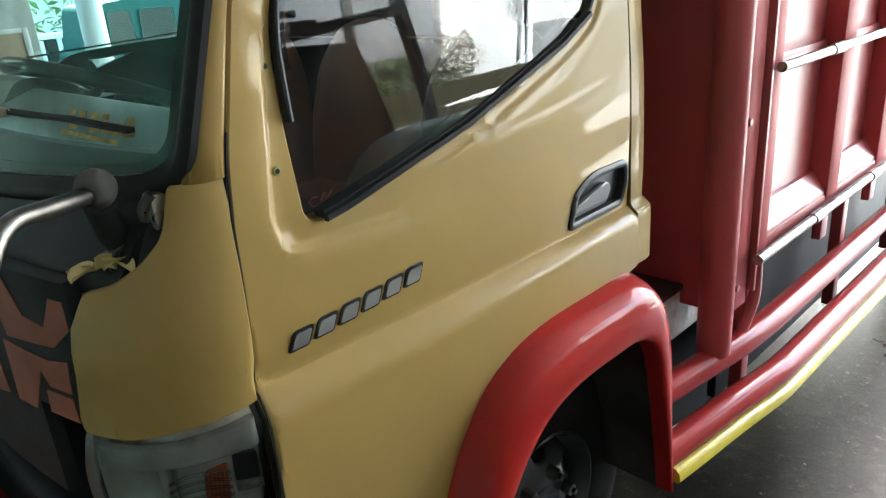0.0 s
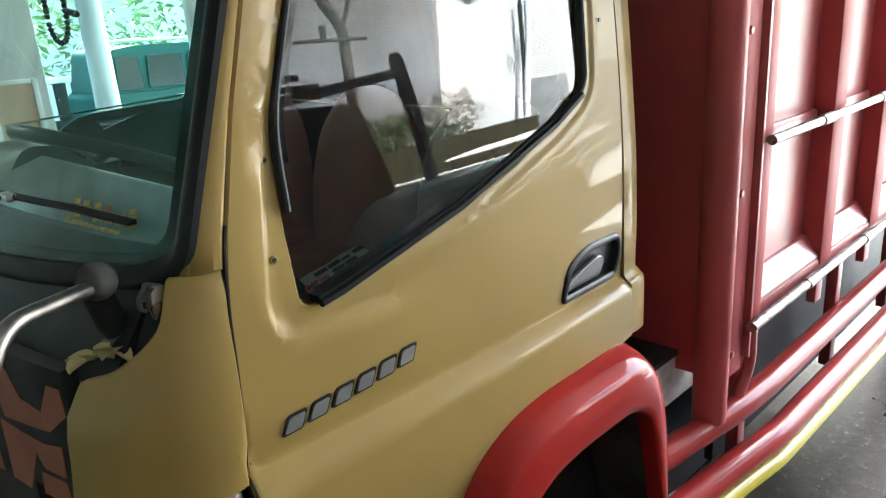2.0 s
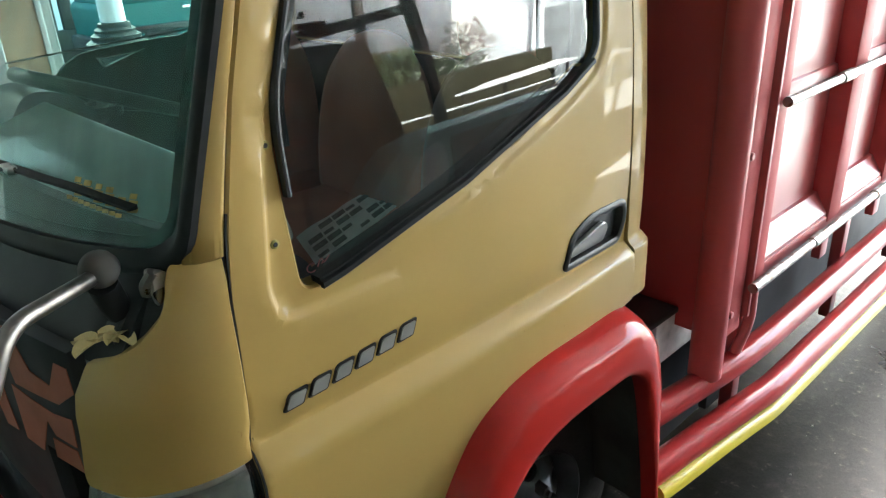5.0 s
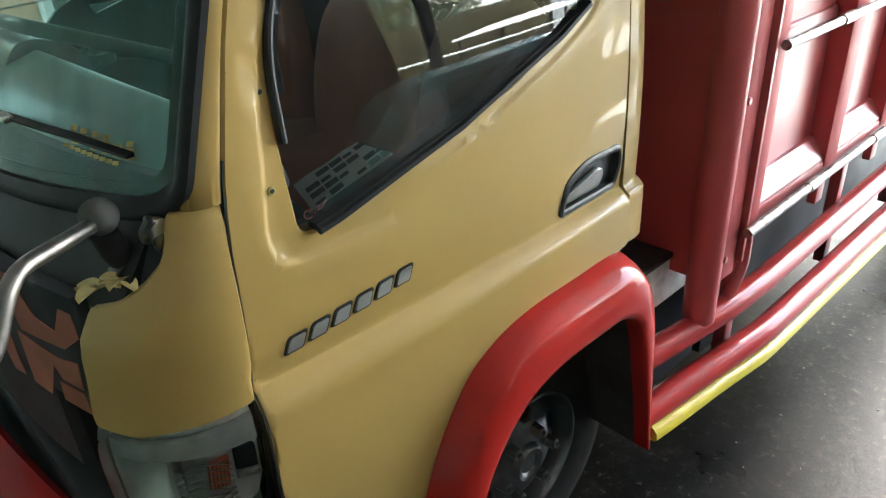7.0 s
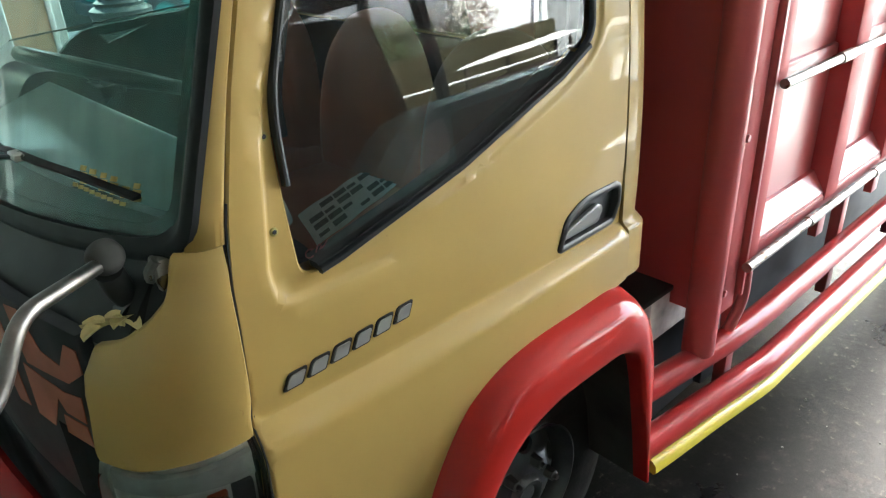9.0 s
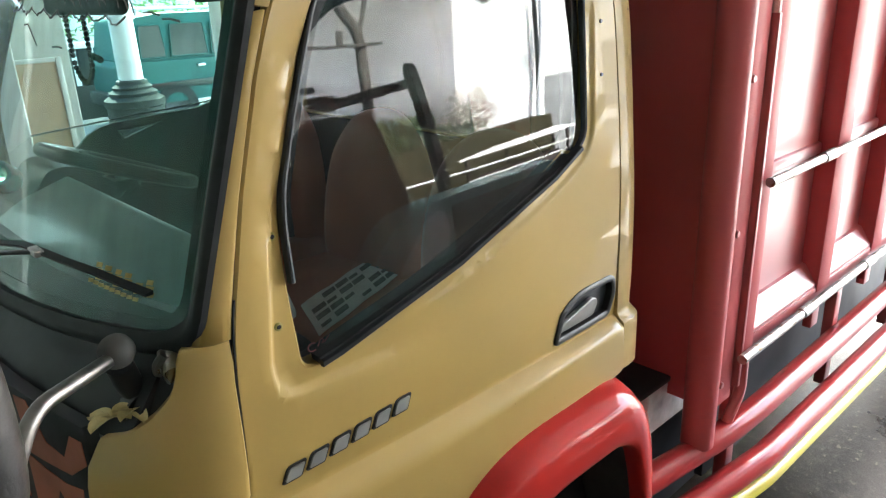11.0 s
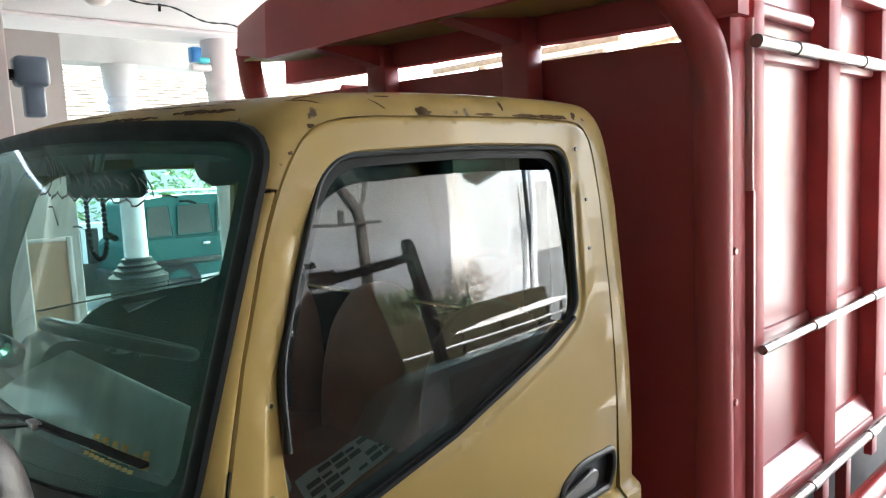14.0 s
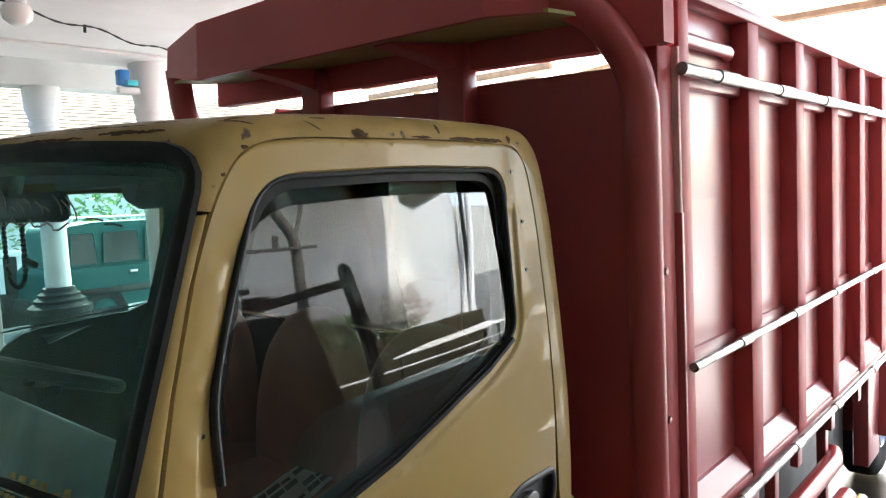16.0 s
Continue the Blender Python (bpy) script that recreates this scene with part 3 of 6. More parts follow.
for a, b in (((0.75, 4.99, 0.0), (0.78, 5.04, 1.575)), ((1.215, 4.99, 0.0), (1.255, 5.04, 1.575)), ((0.78, 4.99, 1.545), (1.215, 5.04, 1.575))):
    part("frame_rail", box(a, b, 0.004), CARGREY, bd)


def suv():
    ob = root("parked_car", (5.4, 9.9, 0), "dark green parked off-road car with silver roof rails", "car")
    c = 10.1
    # side outline in x and z: tail to the left, bonnet to the right
    lower = rounded([(3.72, 0.42, 0.05), (3.70, 0.95, 0.06), (3.78, 1.03, 0.03), (6.35, 1.00, 0.1), (7.3, 0.95, 0.12), (7.38, 0.45, 0.06)])
    part("body", prism(lower, c - 0.85, c + 0.85), TEALPAINT, ob)
    cabin = rounded([(3.76, 1.02, 0.02), (3.88, 1.63, 0.10), (4.3, 1.68, 0.1), (5.7, 1.66, 0.15), (6.45, 1.00, 0.05)])
    part("cabin", prism(cabin, c - 0.76, c + 0.76), TEALPAINT, ob)
    for x0, x1 in ((3.92, 4.30), (4.40, 4.98), (5.06, 5.62)):
        w = part("side_window", prism(rounded([(x0, 1.07, 0.03), (x0 + 0.03, 1.53, 0.04), (x1 - 0.02, 1.53, 0.04), (x1 + 0.02, 1.07, 0.03)]), c - 0.785, c - 0.755), CARGLASS, ob)
        pth = [(p.x, c - 0.785, p.y) for p in rounded([(x0, 1.07, 0.03), (x0 + 0.03, 1.53, 0.04), (x1 - 0.02, 1.53, 0.04), (x1 + 0.02, 1.07, 0.03)])]
        part("window_surround", sweep(pth, ring(0.010, 6), (0, 1, 0), closed=True), TEALPAINT, w)
    for y in (c - 0.68, c + 0.68):
        part("roof_rail", tube(fillet([(3.98, y, 1.66), (4.02, y, 1.75), (5.5, y, 1.73), (5.6, y, 1.65)], 0.05), 0.02, 8, ref=(0, 1, 0)), CARGREY, ob)
    part("side_moulding", box((3.72, c - 0.875, 0.62), (7.3, c - 0.84, 0.72), 0.01), CARGLASS, ob)
    for x in (4.75, 5.75):
        part("door_handle", box((x, c - 0.885, 0.90), (x + 0.13, c - 0.845, 0.940), 0.01), CHROME, ob)
    part("bumper", box((3.60, c - 0.84, 0.35), (3.80, c + 0.84, 0.55), 0.04), RUBBER, ob)
    for x in (4.35, 6.6):
        for y in (c - 0.75, c + 0.75):
            w = part("wheel", lathe([(0.2, -0.11), (0.33, -0.11), (0.36, -0.07), (0.36, 0.07), (0.33, 0.11), (0.2, 0.11)], (x, y, 0.36), "y", 24, cap=False), TYRE, ob)
            part("rim", lathe([(0.0, -0.06), (0.12, -0.06), (0.2, -0.1), (0.205, 0.0)], (x, y, 0.36), "y", 20), GREYRUB, w)
    ob.location.y += 1.0
    ob.location.x -= 0.03
    ob.location.z = -0.02
    ob.scale = (1.0, 1.0, 1.04)


suv()


def foliage(name, blobs, n, size, material, label, category, seed, kind="stuff"):
    """Leaves strewn through a set of ellipsoids (centre, radii)."""
    r = random.Random(seed)
    vs, fs = [], []
    for _ in range(n):
        (cx, cy, cz), (rx, ry, rz) = r.choice(blobs)
        d = Vector((r.gauss(0, 1), r.gauss(0, 1), r.gauss(0, 1))).normalized() * r.random() ** 0.4
        p = Vector((cx + d.x * rx, cy + d.y * ry, cz + d.z * rz))
        q = Euler((r.uniform(-0.9, 0.9), r.uniform(-0.9, 0.9), r.uniform(0, 6.3))).to_matrix()
        s = size * r.uniform(0.6, 1.4)
        k = len(vs)
        for a, b, h in ((-1, 0, 0), (0, -0.42, 0.12), (1, 0, -0.15), (0, 0.42, 0.12)):
            vs.append(p + q @ Vector((a * s, b * s, h * s)))
        fs += [(k, k + 1, k + 2), (k, k + 2, k + 3)]
    me = bpy.data.meshes.new(name)
    me.from_pydata([tuple(v) for v in vs], [], fs)
    me.materials.append(material)
    return tagged(new(name, me), label, category, kind=kind)


foliage("hedge_leaves", [((x, 13.6 + 0.6 * math.sin(x * 3), 1.3 + 0.9 * abs(math.sin(x * 1.7))), (0.9, 0.6, 1.1)) for x in (-3, -1.6, -0.4, 1, 2.2, 3.3, 4.4, 5.4, 6.6, 8, 9.2)], 2600, 0.10, HEDGE, "bright green garden foliage behind the fence", "foliage", 2)


# neighbouring tiled roof and lean-to timber
def tiled_roof():
    ob = root("neighbour_roof", (4, 16, 0), "weathered tiled roof of the neighbouring house", "roof")
    bm = bmesh.new()
    for k in range(18):
        y0, z0 = 14.5 + 0.32 * k, 3.02 + 0.125 * k
        prism([(y0, z0), (y0 + 0.36, z0 + 0.130), (y0 + 0.36, z0 + 0.150), (y0, z0 + 0.030)], -2, 16, "x", bm=bm)
    part("roof_slope", bm, ROOFT, ob, smooth=False)
    for i in range(60):
        x = -2 + i * 0.3
        part("eave_tile", lathe([(0.13, -0.1), (0.13, 0.3)], (x + 0.15, 14.5, 3.0), "y", 8), ROOFT, ob)
    part("house_wall", box((-1.5, 15.3, -0.02), (15.5, 15.5, 3.1)), WHITEW, ob, smooth=False)


tiled_roof()
lt = root("lean_to_roof", (8, 2, 3.3), "open lean-to roof of raw timber and pale sheets", "roof")
part("purlin", tube([(5.0, -1.6, 3.02), (5.9, 0.95, 3.22), (9.5, 6.5, 3.50)], 0.055, 8), WOODL, lt)
part("gutter", tube([(4.75, -1.6, 3.34), (5.7, 0.9, 3.40), (9.2, 6.5, 3.55)], 0.04, 8), WHITEW, lt)
for i in range(6):
    part("rafter", box((5.1 + 0.75 * i, 2.2 + 0.7 * i, 3.26), (5.17 + 0.75 * i, 5.2 + 0.7 * i, 3.34), 0.005), WOODL, lt)
part("post", tube([(9.6, 3.1, -0.02), (9.6, 3.1, 3.5)], 0.06, 10, ref=(0, 1, 0)), WOODL, lt)
part("post", tube([(7.4, 6.4, -0.02), (7.4, 6.4, 3.45)], 0.06, 10, ref=(0, 1, 0)), WOODL, lt)

# the garden side, seen in the glass
thing("planter_wall", box((2.2, -7.95, -0.02), (10.7, -7.0, 1.28), 0.03), MOSS, "low mossy concrete planter along the wall", "planter", kind="structure")
foliage("planter_shrubs", [((x, -7.4, 1.55), (0.42, 0.3, 0.42)) for x in (5.3, 5.7, 6.1, 6.5)], 1900, 0.06, LEAF, "green shrubs growing in the planter", "plants", 7)
foliage("dry_shrubs", [((x, -7.4, z), (0.36, 0.25, 0.36)) for x, z in ((7.3, 1.6), (7.55, 1.9), (7.9, 1.75), (8.2, 1.95), (8.5, 1.65))], 760, 0.055, DRYLEAF, "dry brownish shrubs growing in the planter", "plants", 8)
foliage("low_shrubs", [((x, -7.4, 1.42), (0.35, 0.25, 0.22)) for x in (7.1, 7.6, 8.1)], 600, 0.05, LEAF, "low green plants between the dry shrubs", "plants", 9)
trunk = root("forked_pole", (3.6, -5.0, 0), "forked tree trunk standing as a roof prop", "post")
part("trunk", tube(fillet([(3.58, -5.0, -0.02), (3.64, -5.0, 1.4), (3.70, -5.0, 2.2), (3.80, -5.0, 3.05), (3.62, -5.02, 3.36), (3.40, -5.05, 4.2)], 0.2), 0.075, 10, ref=(0, 1, 0)), BARK, trunk)
part("branch", tube(fillet([(3.80, -5.0, 3.06), (3.92, -5.0, 3.22), (4.12, -5.0, 3.60), (4.4, -5.0, 4.2)], 0.2), 0.035, 8, ref=(0, 1, 0)), BARK, trunk)
part("cross_pole", tube([(2.95, -4.9, 2.88), (4.06, -4.9, 2.87)], 0.024, 8, ref=(0, 1, 0)), BARK, trunk)
part("branch_stub", tube([(3.42, -4.9, 2.89), (3.45, -4.9, 3.05)], 0.045, 8, ref=(0, 1, 0)), BARK, trunk)
fr = root("trestle", (2.2, -2.7, 0), "dark wooden trestle frame with a top rail", "trestle")
part("leg", prism([(2.93, 0.0), (3.00, 0.0), (2.655, 2.20), (2.575, 2.20)], -2.75, -2.65), WOODD, fr)
part("leg", box((1.42, -2.75, 0.0), (1.50, -2.65, 2.02), 0.01), WOODD, fr)
part("top_rail", prism([(1.42, 1.93), (2.60, 2.045), (2.60, 2.12), (1.42, 2.005)], -2.74, -2.66), WOODD, fr)
part("leg_cap", lathe([(0.0, 0.0), (0.05, 0.0), (0.055, 0.03), (0.04, 0.06), (0.0, 0.065)], (2.615, -2.7, 2.18), "z", 12), WOODD, fr)
for x1, z in ((1.87, 2.062), (1.72, 2.14)):
    part("side_bar", box((1.30, -2.76, z - 0.022), (x1, -2.72, z + 0.022), 0.008), WOODD, fr)
cb = root("wooden_cabinet", (1.9, -3.2, 0), "dark wooden cupboard with a thin grey edge behind the trestle", "cabinet")
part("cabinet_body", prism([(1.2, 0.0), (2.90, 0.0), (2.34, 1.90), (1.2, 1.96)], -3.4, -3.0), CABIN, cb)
part("cabinet_side", prism([(2.905, 0.0), (2.917, 0.0), (2.355, 1.90), (2.345, 1.90)], -3.41, -2.99), GREYP, cb, "thin grey edge board")
part("cabinet_top", prism([(1.2, 1.965), (2.33, 1.905), (2.33, 1.915), (1.2, 1.975)], -3.41, -2.99), GREYP, cb)
wp = root("white_pole", (10.9, -7.6, 0), "white painted post by the sunlit wall", "post")
# the pole's shaded side, built as a separate grey shaft
part("shade_side", tube([(10.66, -7.7, -0.02), (11.62, -7.7, 3.6), (11.95, -7.7, 4.6)], 0.07, 10, ref=(0, 1, 0)), GREYP, wp, "grey shaft put in as the pole's dark side")
part("pole_shaft", tube(fillet([(10.80, -7.6, -0.02), (10.90, -7.6, 1.2), (11.25, -7.6, 2.2), (11.85, -7.6, 3.6), (12.2, -7.6, 4.6)], 0.3), 0.10, 12, ref=(0, 1, 0)), WHITEW, wp)
tb = root("work_bench", (7.5, -5.7, 0), "pale topped long outdoor bench", "bench")
part("bench_top", prism([(5.6, -5.5), (9.3, -5.3), (9.7, -6.2), (7.2, -6.1)], 0.99, 1.02, "z"), PALE, tb)
part("front_rail", tube([(4.2, -5.4, 0.86), (9.2, -5.35, 0.76)], 0.020, 8), PIERW, tb)
part("lower_rail", tube([(5.6, -5.3, 0.66), (9.0, -5.3, 0.60)], 0.016, 8), PIERW, tb)
for x, y in ((5.75, -5.52), (8.9, -5.40), (9.3, -6.1), (7.4, -6.0)):
    part("leg", box((x, y, -0.02), (x + 0.06, y + 0.06, 0.99), 0.005), WOODD, tb)
part("crate", box((6.4, -5.9, -0.02), (8.8, -5.5, 0.62), 0.02), WOODD, tb)


def covered_bike():
    """A guessed thing: the teal shape in the cab's side glass, as a covered motorbike."""
    ob = root("covered_motorbike", (2.3, -1.75, 0), "unidentified teal shape built as a covered motorbike with a pale panel", "motorbike")
    line = [(1.02, 0.30), (1.03, 0.62), (1.12, 0.82), (1.20, 0.92), (1.30, 1.06), (1.41, 1.175), (1.52, 1.243), (1.68, 1.268), (1.90, 1.274), (2.40, 1.272), (2.95, 1.268), (3.15, 1.20), (3.26, 0.95), (3.28, 0.30)]
    bm = bmesh.new()
    rows = []
    for y, k in ((-1.622, 0.985), (-1.606, 0.992), (-1.60, 1.0), (-1.62, 1.008), (-1.70, 1.012), (-1.80, 1.008), (-1.86, 0.99)):
        rows.append([bm.verts.new((2.15 + (x - 2.15) * k, y, 0.30 + (z - 0.30) * k)) for x, z in line])
    for p, q in zip(rows, rows[1:]):
        for k in range(len(line) - 1):
            bm.faces.new((p[k], p[k + 1], q[k + 1], q[k]))
    bm.faces.new(rows[0])
    bm.faces.new(rows[-1][::-1])
    cover = part("cover", bm, OLDCAR, ob, "teal rain cover", smooth=False)
    panel = rounded([(1.43, 0.90, 0.03), (1.55, 1.05, 0.05), (1.67, 1.185, 0.05), (1.80, 1.215, 0.03), (1.855, 1.08, 0.05), (1.82, 0.93, 0.04)], 4)
    part("cover_panel", prism(panel, -1.624, -1.612), PATCH, cover, "pale blue-grey panel")
    dark = rounded([(1.90, 0.62, 0.05), (1.885, 1.215, 0.03), (2.95, 1.205, 0.06), (3.15, 0.62, 0.05)], 4)
    part("cover_side", prism(dark, -1.624, -1.612), DULLBLACK, cover, "dark side panel")
    part("cover_hem", tube([(x, -1.603, z) for x, z in line], 0.010, 8, ref=(0, 1, 0)), DRIP, cover, "paler piped hem")
    for x in (1.36, 2.90):
        w = part("wheel", lathe([(0.20, -0.045), (0.28, -0.045), (0.30, 0.0), (0.28, 0.045), (0.20, 0.045)], (x, -1.74, 0.30), "y", 24, close=True), TYRE, ob)
        part("rim", lathe([(0.0, -0.03), (0.05, -0.03), (0.05, 0.03), (0.0, 0.03)], (x, -1.74, 0.30), "y", 16), CARGREY, w)
        for k in range(6):
            a = k * math.pi / 3
            part("spoke", tube([(x, -1.74, 0.30), (x + 0.2 * math.cos(a), -1.74, 0.30 + 0.2 * math.sin(a))], 0.01, 6, ref=(0, 1, 0)), CARGREY, w)


covered_bike()

# loose grit on the floor
rg = random.Random(21)
vs, fs = [], []
for i in range(50):
    x, y, s = rg.uniform(1.1, 3.6), rg.uniform(-1.1, -0.12), rg.choice((0.002, 0.003, 0.004, 0.006))
    k, a0 = len(vs), rg.uniform(0, 6)
    for j in range(5):
        a = a0 + j * 2 * math.pi / 5
        q = rg.uniform(0.6, 1.3) * s
        vs.append((x + q * math.cos(a), y + q * math.sin(a), 0.0005))
        vs.append((x + 0.6 * q * math.cos(a), y + 0.6 * q * math.sin(a), s * 0.7))
    fs.append(tuple(k + 2 * j + 1 for j in range(5)))
    fs += [(k + 2 * j, k + (2 * j + 2) % 10, k + (2 * j + 3) % 10, k + 2 * j + 1) for j in range(5)]
me = bpy.data.meshes.new("floor_grit")
me.from_pydata(vs, [], fs)
me.materials.append(EARTH)
tagged(new("floor_grit", me), "pale grit and pebbles strewn on the floor", "pebbles", kind="stuff")
# ---- the truck ----
truck = root("truck", (2.4, CY, 0), "yellow-cabbed light truck with a high red steel cargo body, parked", "truck")
IN = lambda u, v: Vector((0, 1, 0))


def lean(z):
    return 0.09 * 0.03 * math.log1p(math.exp(min(40, (z - 1.36) / 0.03)))


SEAM = [(0.6, -0.047), (0.955, -0.049), (1.057, -0.051), (1.165, -0.048), (1.253, -0.042), (1.41, -0.036), (1.5, -0.026), (1.564, -0.010), (1.684, 0.024), (1.843, 0.077), (1.932, 0.115)]


def seam(z):
    return lerp_table(z, SEAM)


def belt(x):
    return 1.168 + 0.012 * (x - 0.4)


door_line = rounded([(-0.044, 0.62), (-0.046, 0.955), (-0.045, 1.165), (-0.038, 1.253), (-0.032, 1.41), (-0.021, 1.5, 0.05), (0.028, 1.684), (0.081, 1.843), (0.122, 1.94, 0.05), (0.185, 2.035, 0.09),
                     (0.31, 2.047, 0.05), (0.66, 2.050, 0.1), (0.935, 2.042, 0.07), (0.957, 1.874, 0.05), (0.962, 1.612, 0.1), (0.943, 1.285, 0.05), (0.951, 1.04, 0.012), (0.90, 1.034, 0.02), (0.575, 1.034, 0.06),
                     (0.42, 0.99, 0.06), (0.30, 0.86, 0.08), (0.252, 0.70, 0.05), (0.25, 0.62)], 4)
win = rounded([(0.131, 1.811, 0.1), (0.078, 1.66, 0.06), (0.075, 1.527, 0.05), (0.080, 1.385, 0.028), (0.135, 1.385, 0.03), (0.43, 1.459, 0.2), (0.72, 1.560, 0.2), (0.838, 1.622, 0.06), (0.845, 1.72, 0.05),
               (0.862, 1.997, 0.07), (0.55, 2.003, 0.1), (0.205, 1.990, 0.085)], 6)
WIN_SEG = [(tuple(a), tuple(b - a), max(1e-9, (b - a).length_squared)) for a, b in zip(win, win[1:] + win[:1])]


def window_gap(x, z):
    """Distance from the window's edge."""
    best = 9.0
    for (ax, az), (dx, dz), ll in WIN_SEG:
        t = max(0.0, min(1.0, ((x - ax) * dx + (z - az) * dz) / ll))
        best = min(best, (x - ax - t * dx) ** 2 + (z - az - t * dz) ** 2)
    return best ** 0.5


def front_rim(z):
    return lerp_table(z, [(1.36, 0.026), (1.418, 0.022), (1.573, 0.046), (1.66, 0.066)])


def step_width(x):
    return lerp_table(x, [(0.1, 0.034), (0.45, 0.028), (0.70, 0.020)])


def skin(x, z):
    y = lean(z)
    w = step_width(x)
    q = max(0.0, min(1.0, (belt(x) - z + w * 0.4) / (w * 1.75)))
    y += 0.005 * smooth01((belt(x) + 0.075 - z) / 0.06)
    y -= 0.033 * (1 - (1 - q) ** 2)
    y += 0.030 * smooth01((0.78 - z) / 0.25)
    y += (0.05 * (x - 0.45) ** 2 - 0.0085) * smooth01((1.60 - z) / 0.35)
    dx, dz, rr = x - front_rim(z), z - 1.350, 0.045
    dd = rr - math.hypot(rr - dx, rr - dz) if dx < rr and dz < rr else min(dx, dz)
    rec = smooth01(dd / 0.013) * smooth01((1.76 - z) / 0.10) * smooth01((0.45 - x) / 0.25)
    rim = smooth01((0.030 - window_gap(x, z)) / 0.012) if z > 1.36 else 0.0
    y += max(0.011 * rec, 0.006 * rim * smooth01((1.93 - z) / 0.06))
    return Vector((x, y, z))


hand = rounded([(0.708, 1.198, 0.008), (0.722, 1.262, 0.02), (0.785, 1.292, 0.05), (0.925, 1.290, 0.022), (0.932, 1.255, 0.02), (0.915, 1.198, 0.012)], 4)
fine = [Vector((-0.03 + 0.02 * i, belt(-0.03 + 0.02 * i) + d * step_width(-0.03 + 0.02 * i))) for i in range(49) for d in (-1.35, -1.2, -1.0, -0.8, -0.6, -0.4, -0.2, 0.0, 0.2, 0.32, 0.38, 0.42, 0.8, 1.3, 1.8)]
fine += [Vector((front_rim(1.36 + 0.02 * i) + d, 1.36 + 0.02 * i)) for i in range(16) for d in (-0.002, 0.003, 0.0065, 0.010, 0.015)]
fine += [Vector((0.03 + 0.02 * i, 1.352 + d)) for i in range(12) for d in (-0.002, 0.003, 0.007, 0.011, 0.016)]
for loop in (resample(door_line, 0.02),):
    for i, p in enumerate(loop):
        d = loop[(i + 1) % len(loop)] - loop[i - 1]
        if d.length > 0:
            nv = Vector((-d.y, d.x)).normalized()
            nv = nv if nv.dot(Vector((0.45, 1.5)) - p) > 0 else -nv
            fine += [p + nv * k for k in (0.007, 0.017)]
wl = resample(win, 0.02)
for i, p in enumerate(wl):
    d = wl[(i + 1) % len(wl)] - wl[i - 1]
    if p.x > 0.30:
        fine += [p + Vector((d.y, -d.x)).normalized() * k for k in (0.016, 0.020, 0.024, 0.028, 0.033)]
door = part("door", sheet(door_line, skin, IN, (win, hand), 0.026, 0.035, 0.004, extra=fine), YELLOW, truck, "cream yellow glossy painted cab door")

# door furniture
HB = lambda u, v: Vector((u, skin(u, v).y + 0.013, v))
handle = part("door_handle", sheet([p for p in hand], HB, IN, (), 0.02, 0.02, 0.0), PLASTIC, door, "black plastic recessed door handle")
pth = [skin(p.x, p.y) + Vector((0, -0.002, 0)) for p in resample(hand, 0.012)]
part("handle_bezel", sweep(pth, [(-0.009, -0.016), (0.009, -0.016), (0.008, 0.001), (0.004, 0.004), (-0.003, 0.004), (-0.008, 0.001)], (0, -1, 0), closed=True), PLASTIC, door)
flap = rounded([(0.726, 1.212, 0.005), (0.735, 1.232, 0.01), (0.845, 1.262, 0.015), (0.865, 1.25, 0.012), (0.86, 1.212, 0.008)], 4)
part("handle_grip", sheet(flap, lambda u, v: Vector((u, skin(u, v).y + 0.002 - 0.15 * (v - 1.23), v)), IN, (), 0.015, 0.012, 0.003), BADGE, door, "satin grey metal pull flap")

FR = lambda x, z, d=0.0: Vector((x, lean(z) + d, z))
rub = fillet([(0.0845, 0, 1.535), (0.086, 0, 1.66), (0.138, 0, 1.806), (0.212, 0, 1.984), (0.55, 0, 1.994), (0.853, 0, 1.988), (0.842, 0, 1.72), (0.838, 0, 1.632), (0.775, 0, 1.596), (0.70, 0, 1.562)], 0.065, 8)
part("window_rubber", sweep([FR(p.x, p.z, 0.004) for p in rub], [(-0.0045, -0.008), (0.0045, -0.008), (0.005, 0.0), (0.004, 0.004), (0.0, 0.0055), (-0.0035, 0.004), (-0.0045, 0.0)], (0, -1, 0)), GREYRUB, door, "faded grey rubber window surround")
chan = fillet([(0.100, 0, 1.60), (0.101, 0, 1.66), (0.151, 0, 1.803), (0.222, 0, 1.972), (0.55, 0, 1.982), (0.842, 0, 1.976), (0.827, 0, 1.72), (0.800, 0, 1.61)], 0.075, 8)
part("window_channel", sweep([FR(p.x, p.z, 0.022) for p in chan], [(-0.008, -0.018), (0.009, -0.018), (0.009, 0.006), (-0.008, 0.006)], (0, -1, 0)), RUBBER, door)
sill = [(0.110, 1.392), (0.15, 1.399), (0.43, 1.469), (0.72, 1.570), (0.815, 1.616)]
part("sill_weatherstrip", sweep([FR(x, z, -0.004) for x, z in sill], [(-0.006, -0.008), (0.0075, -0.008), (0.0075, 0.000), (0.004, 0.004), (-0.004, 0.004), (-0.006, 0.0)], (0, -1, 0)), RUBBER, door, "black rubber sill strip")
part("sill_inner_strip", sweep([FR(x, z + 0.003, 0.010) for x, z in sill[:-1] + [(0.785, 1.598)]], [(-0.007, -0.016), (0.007, -0.016), (0.007, 0.010), (-0.007, 0.010)], (0, -1, 0)), RUBBER, door)
pane_line = rounded([(0.055, 1.29), (0.80, 1.50), (0.865, 1.60), (0.868, 1.940, 0.02), (0.55, 1.948, 0.3), (0.235, 1.936, 0.06), (0.150, 1.86, 0.05), (0.055, 1.66, 0.05)], 5)
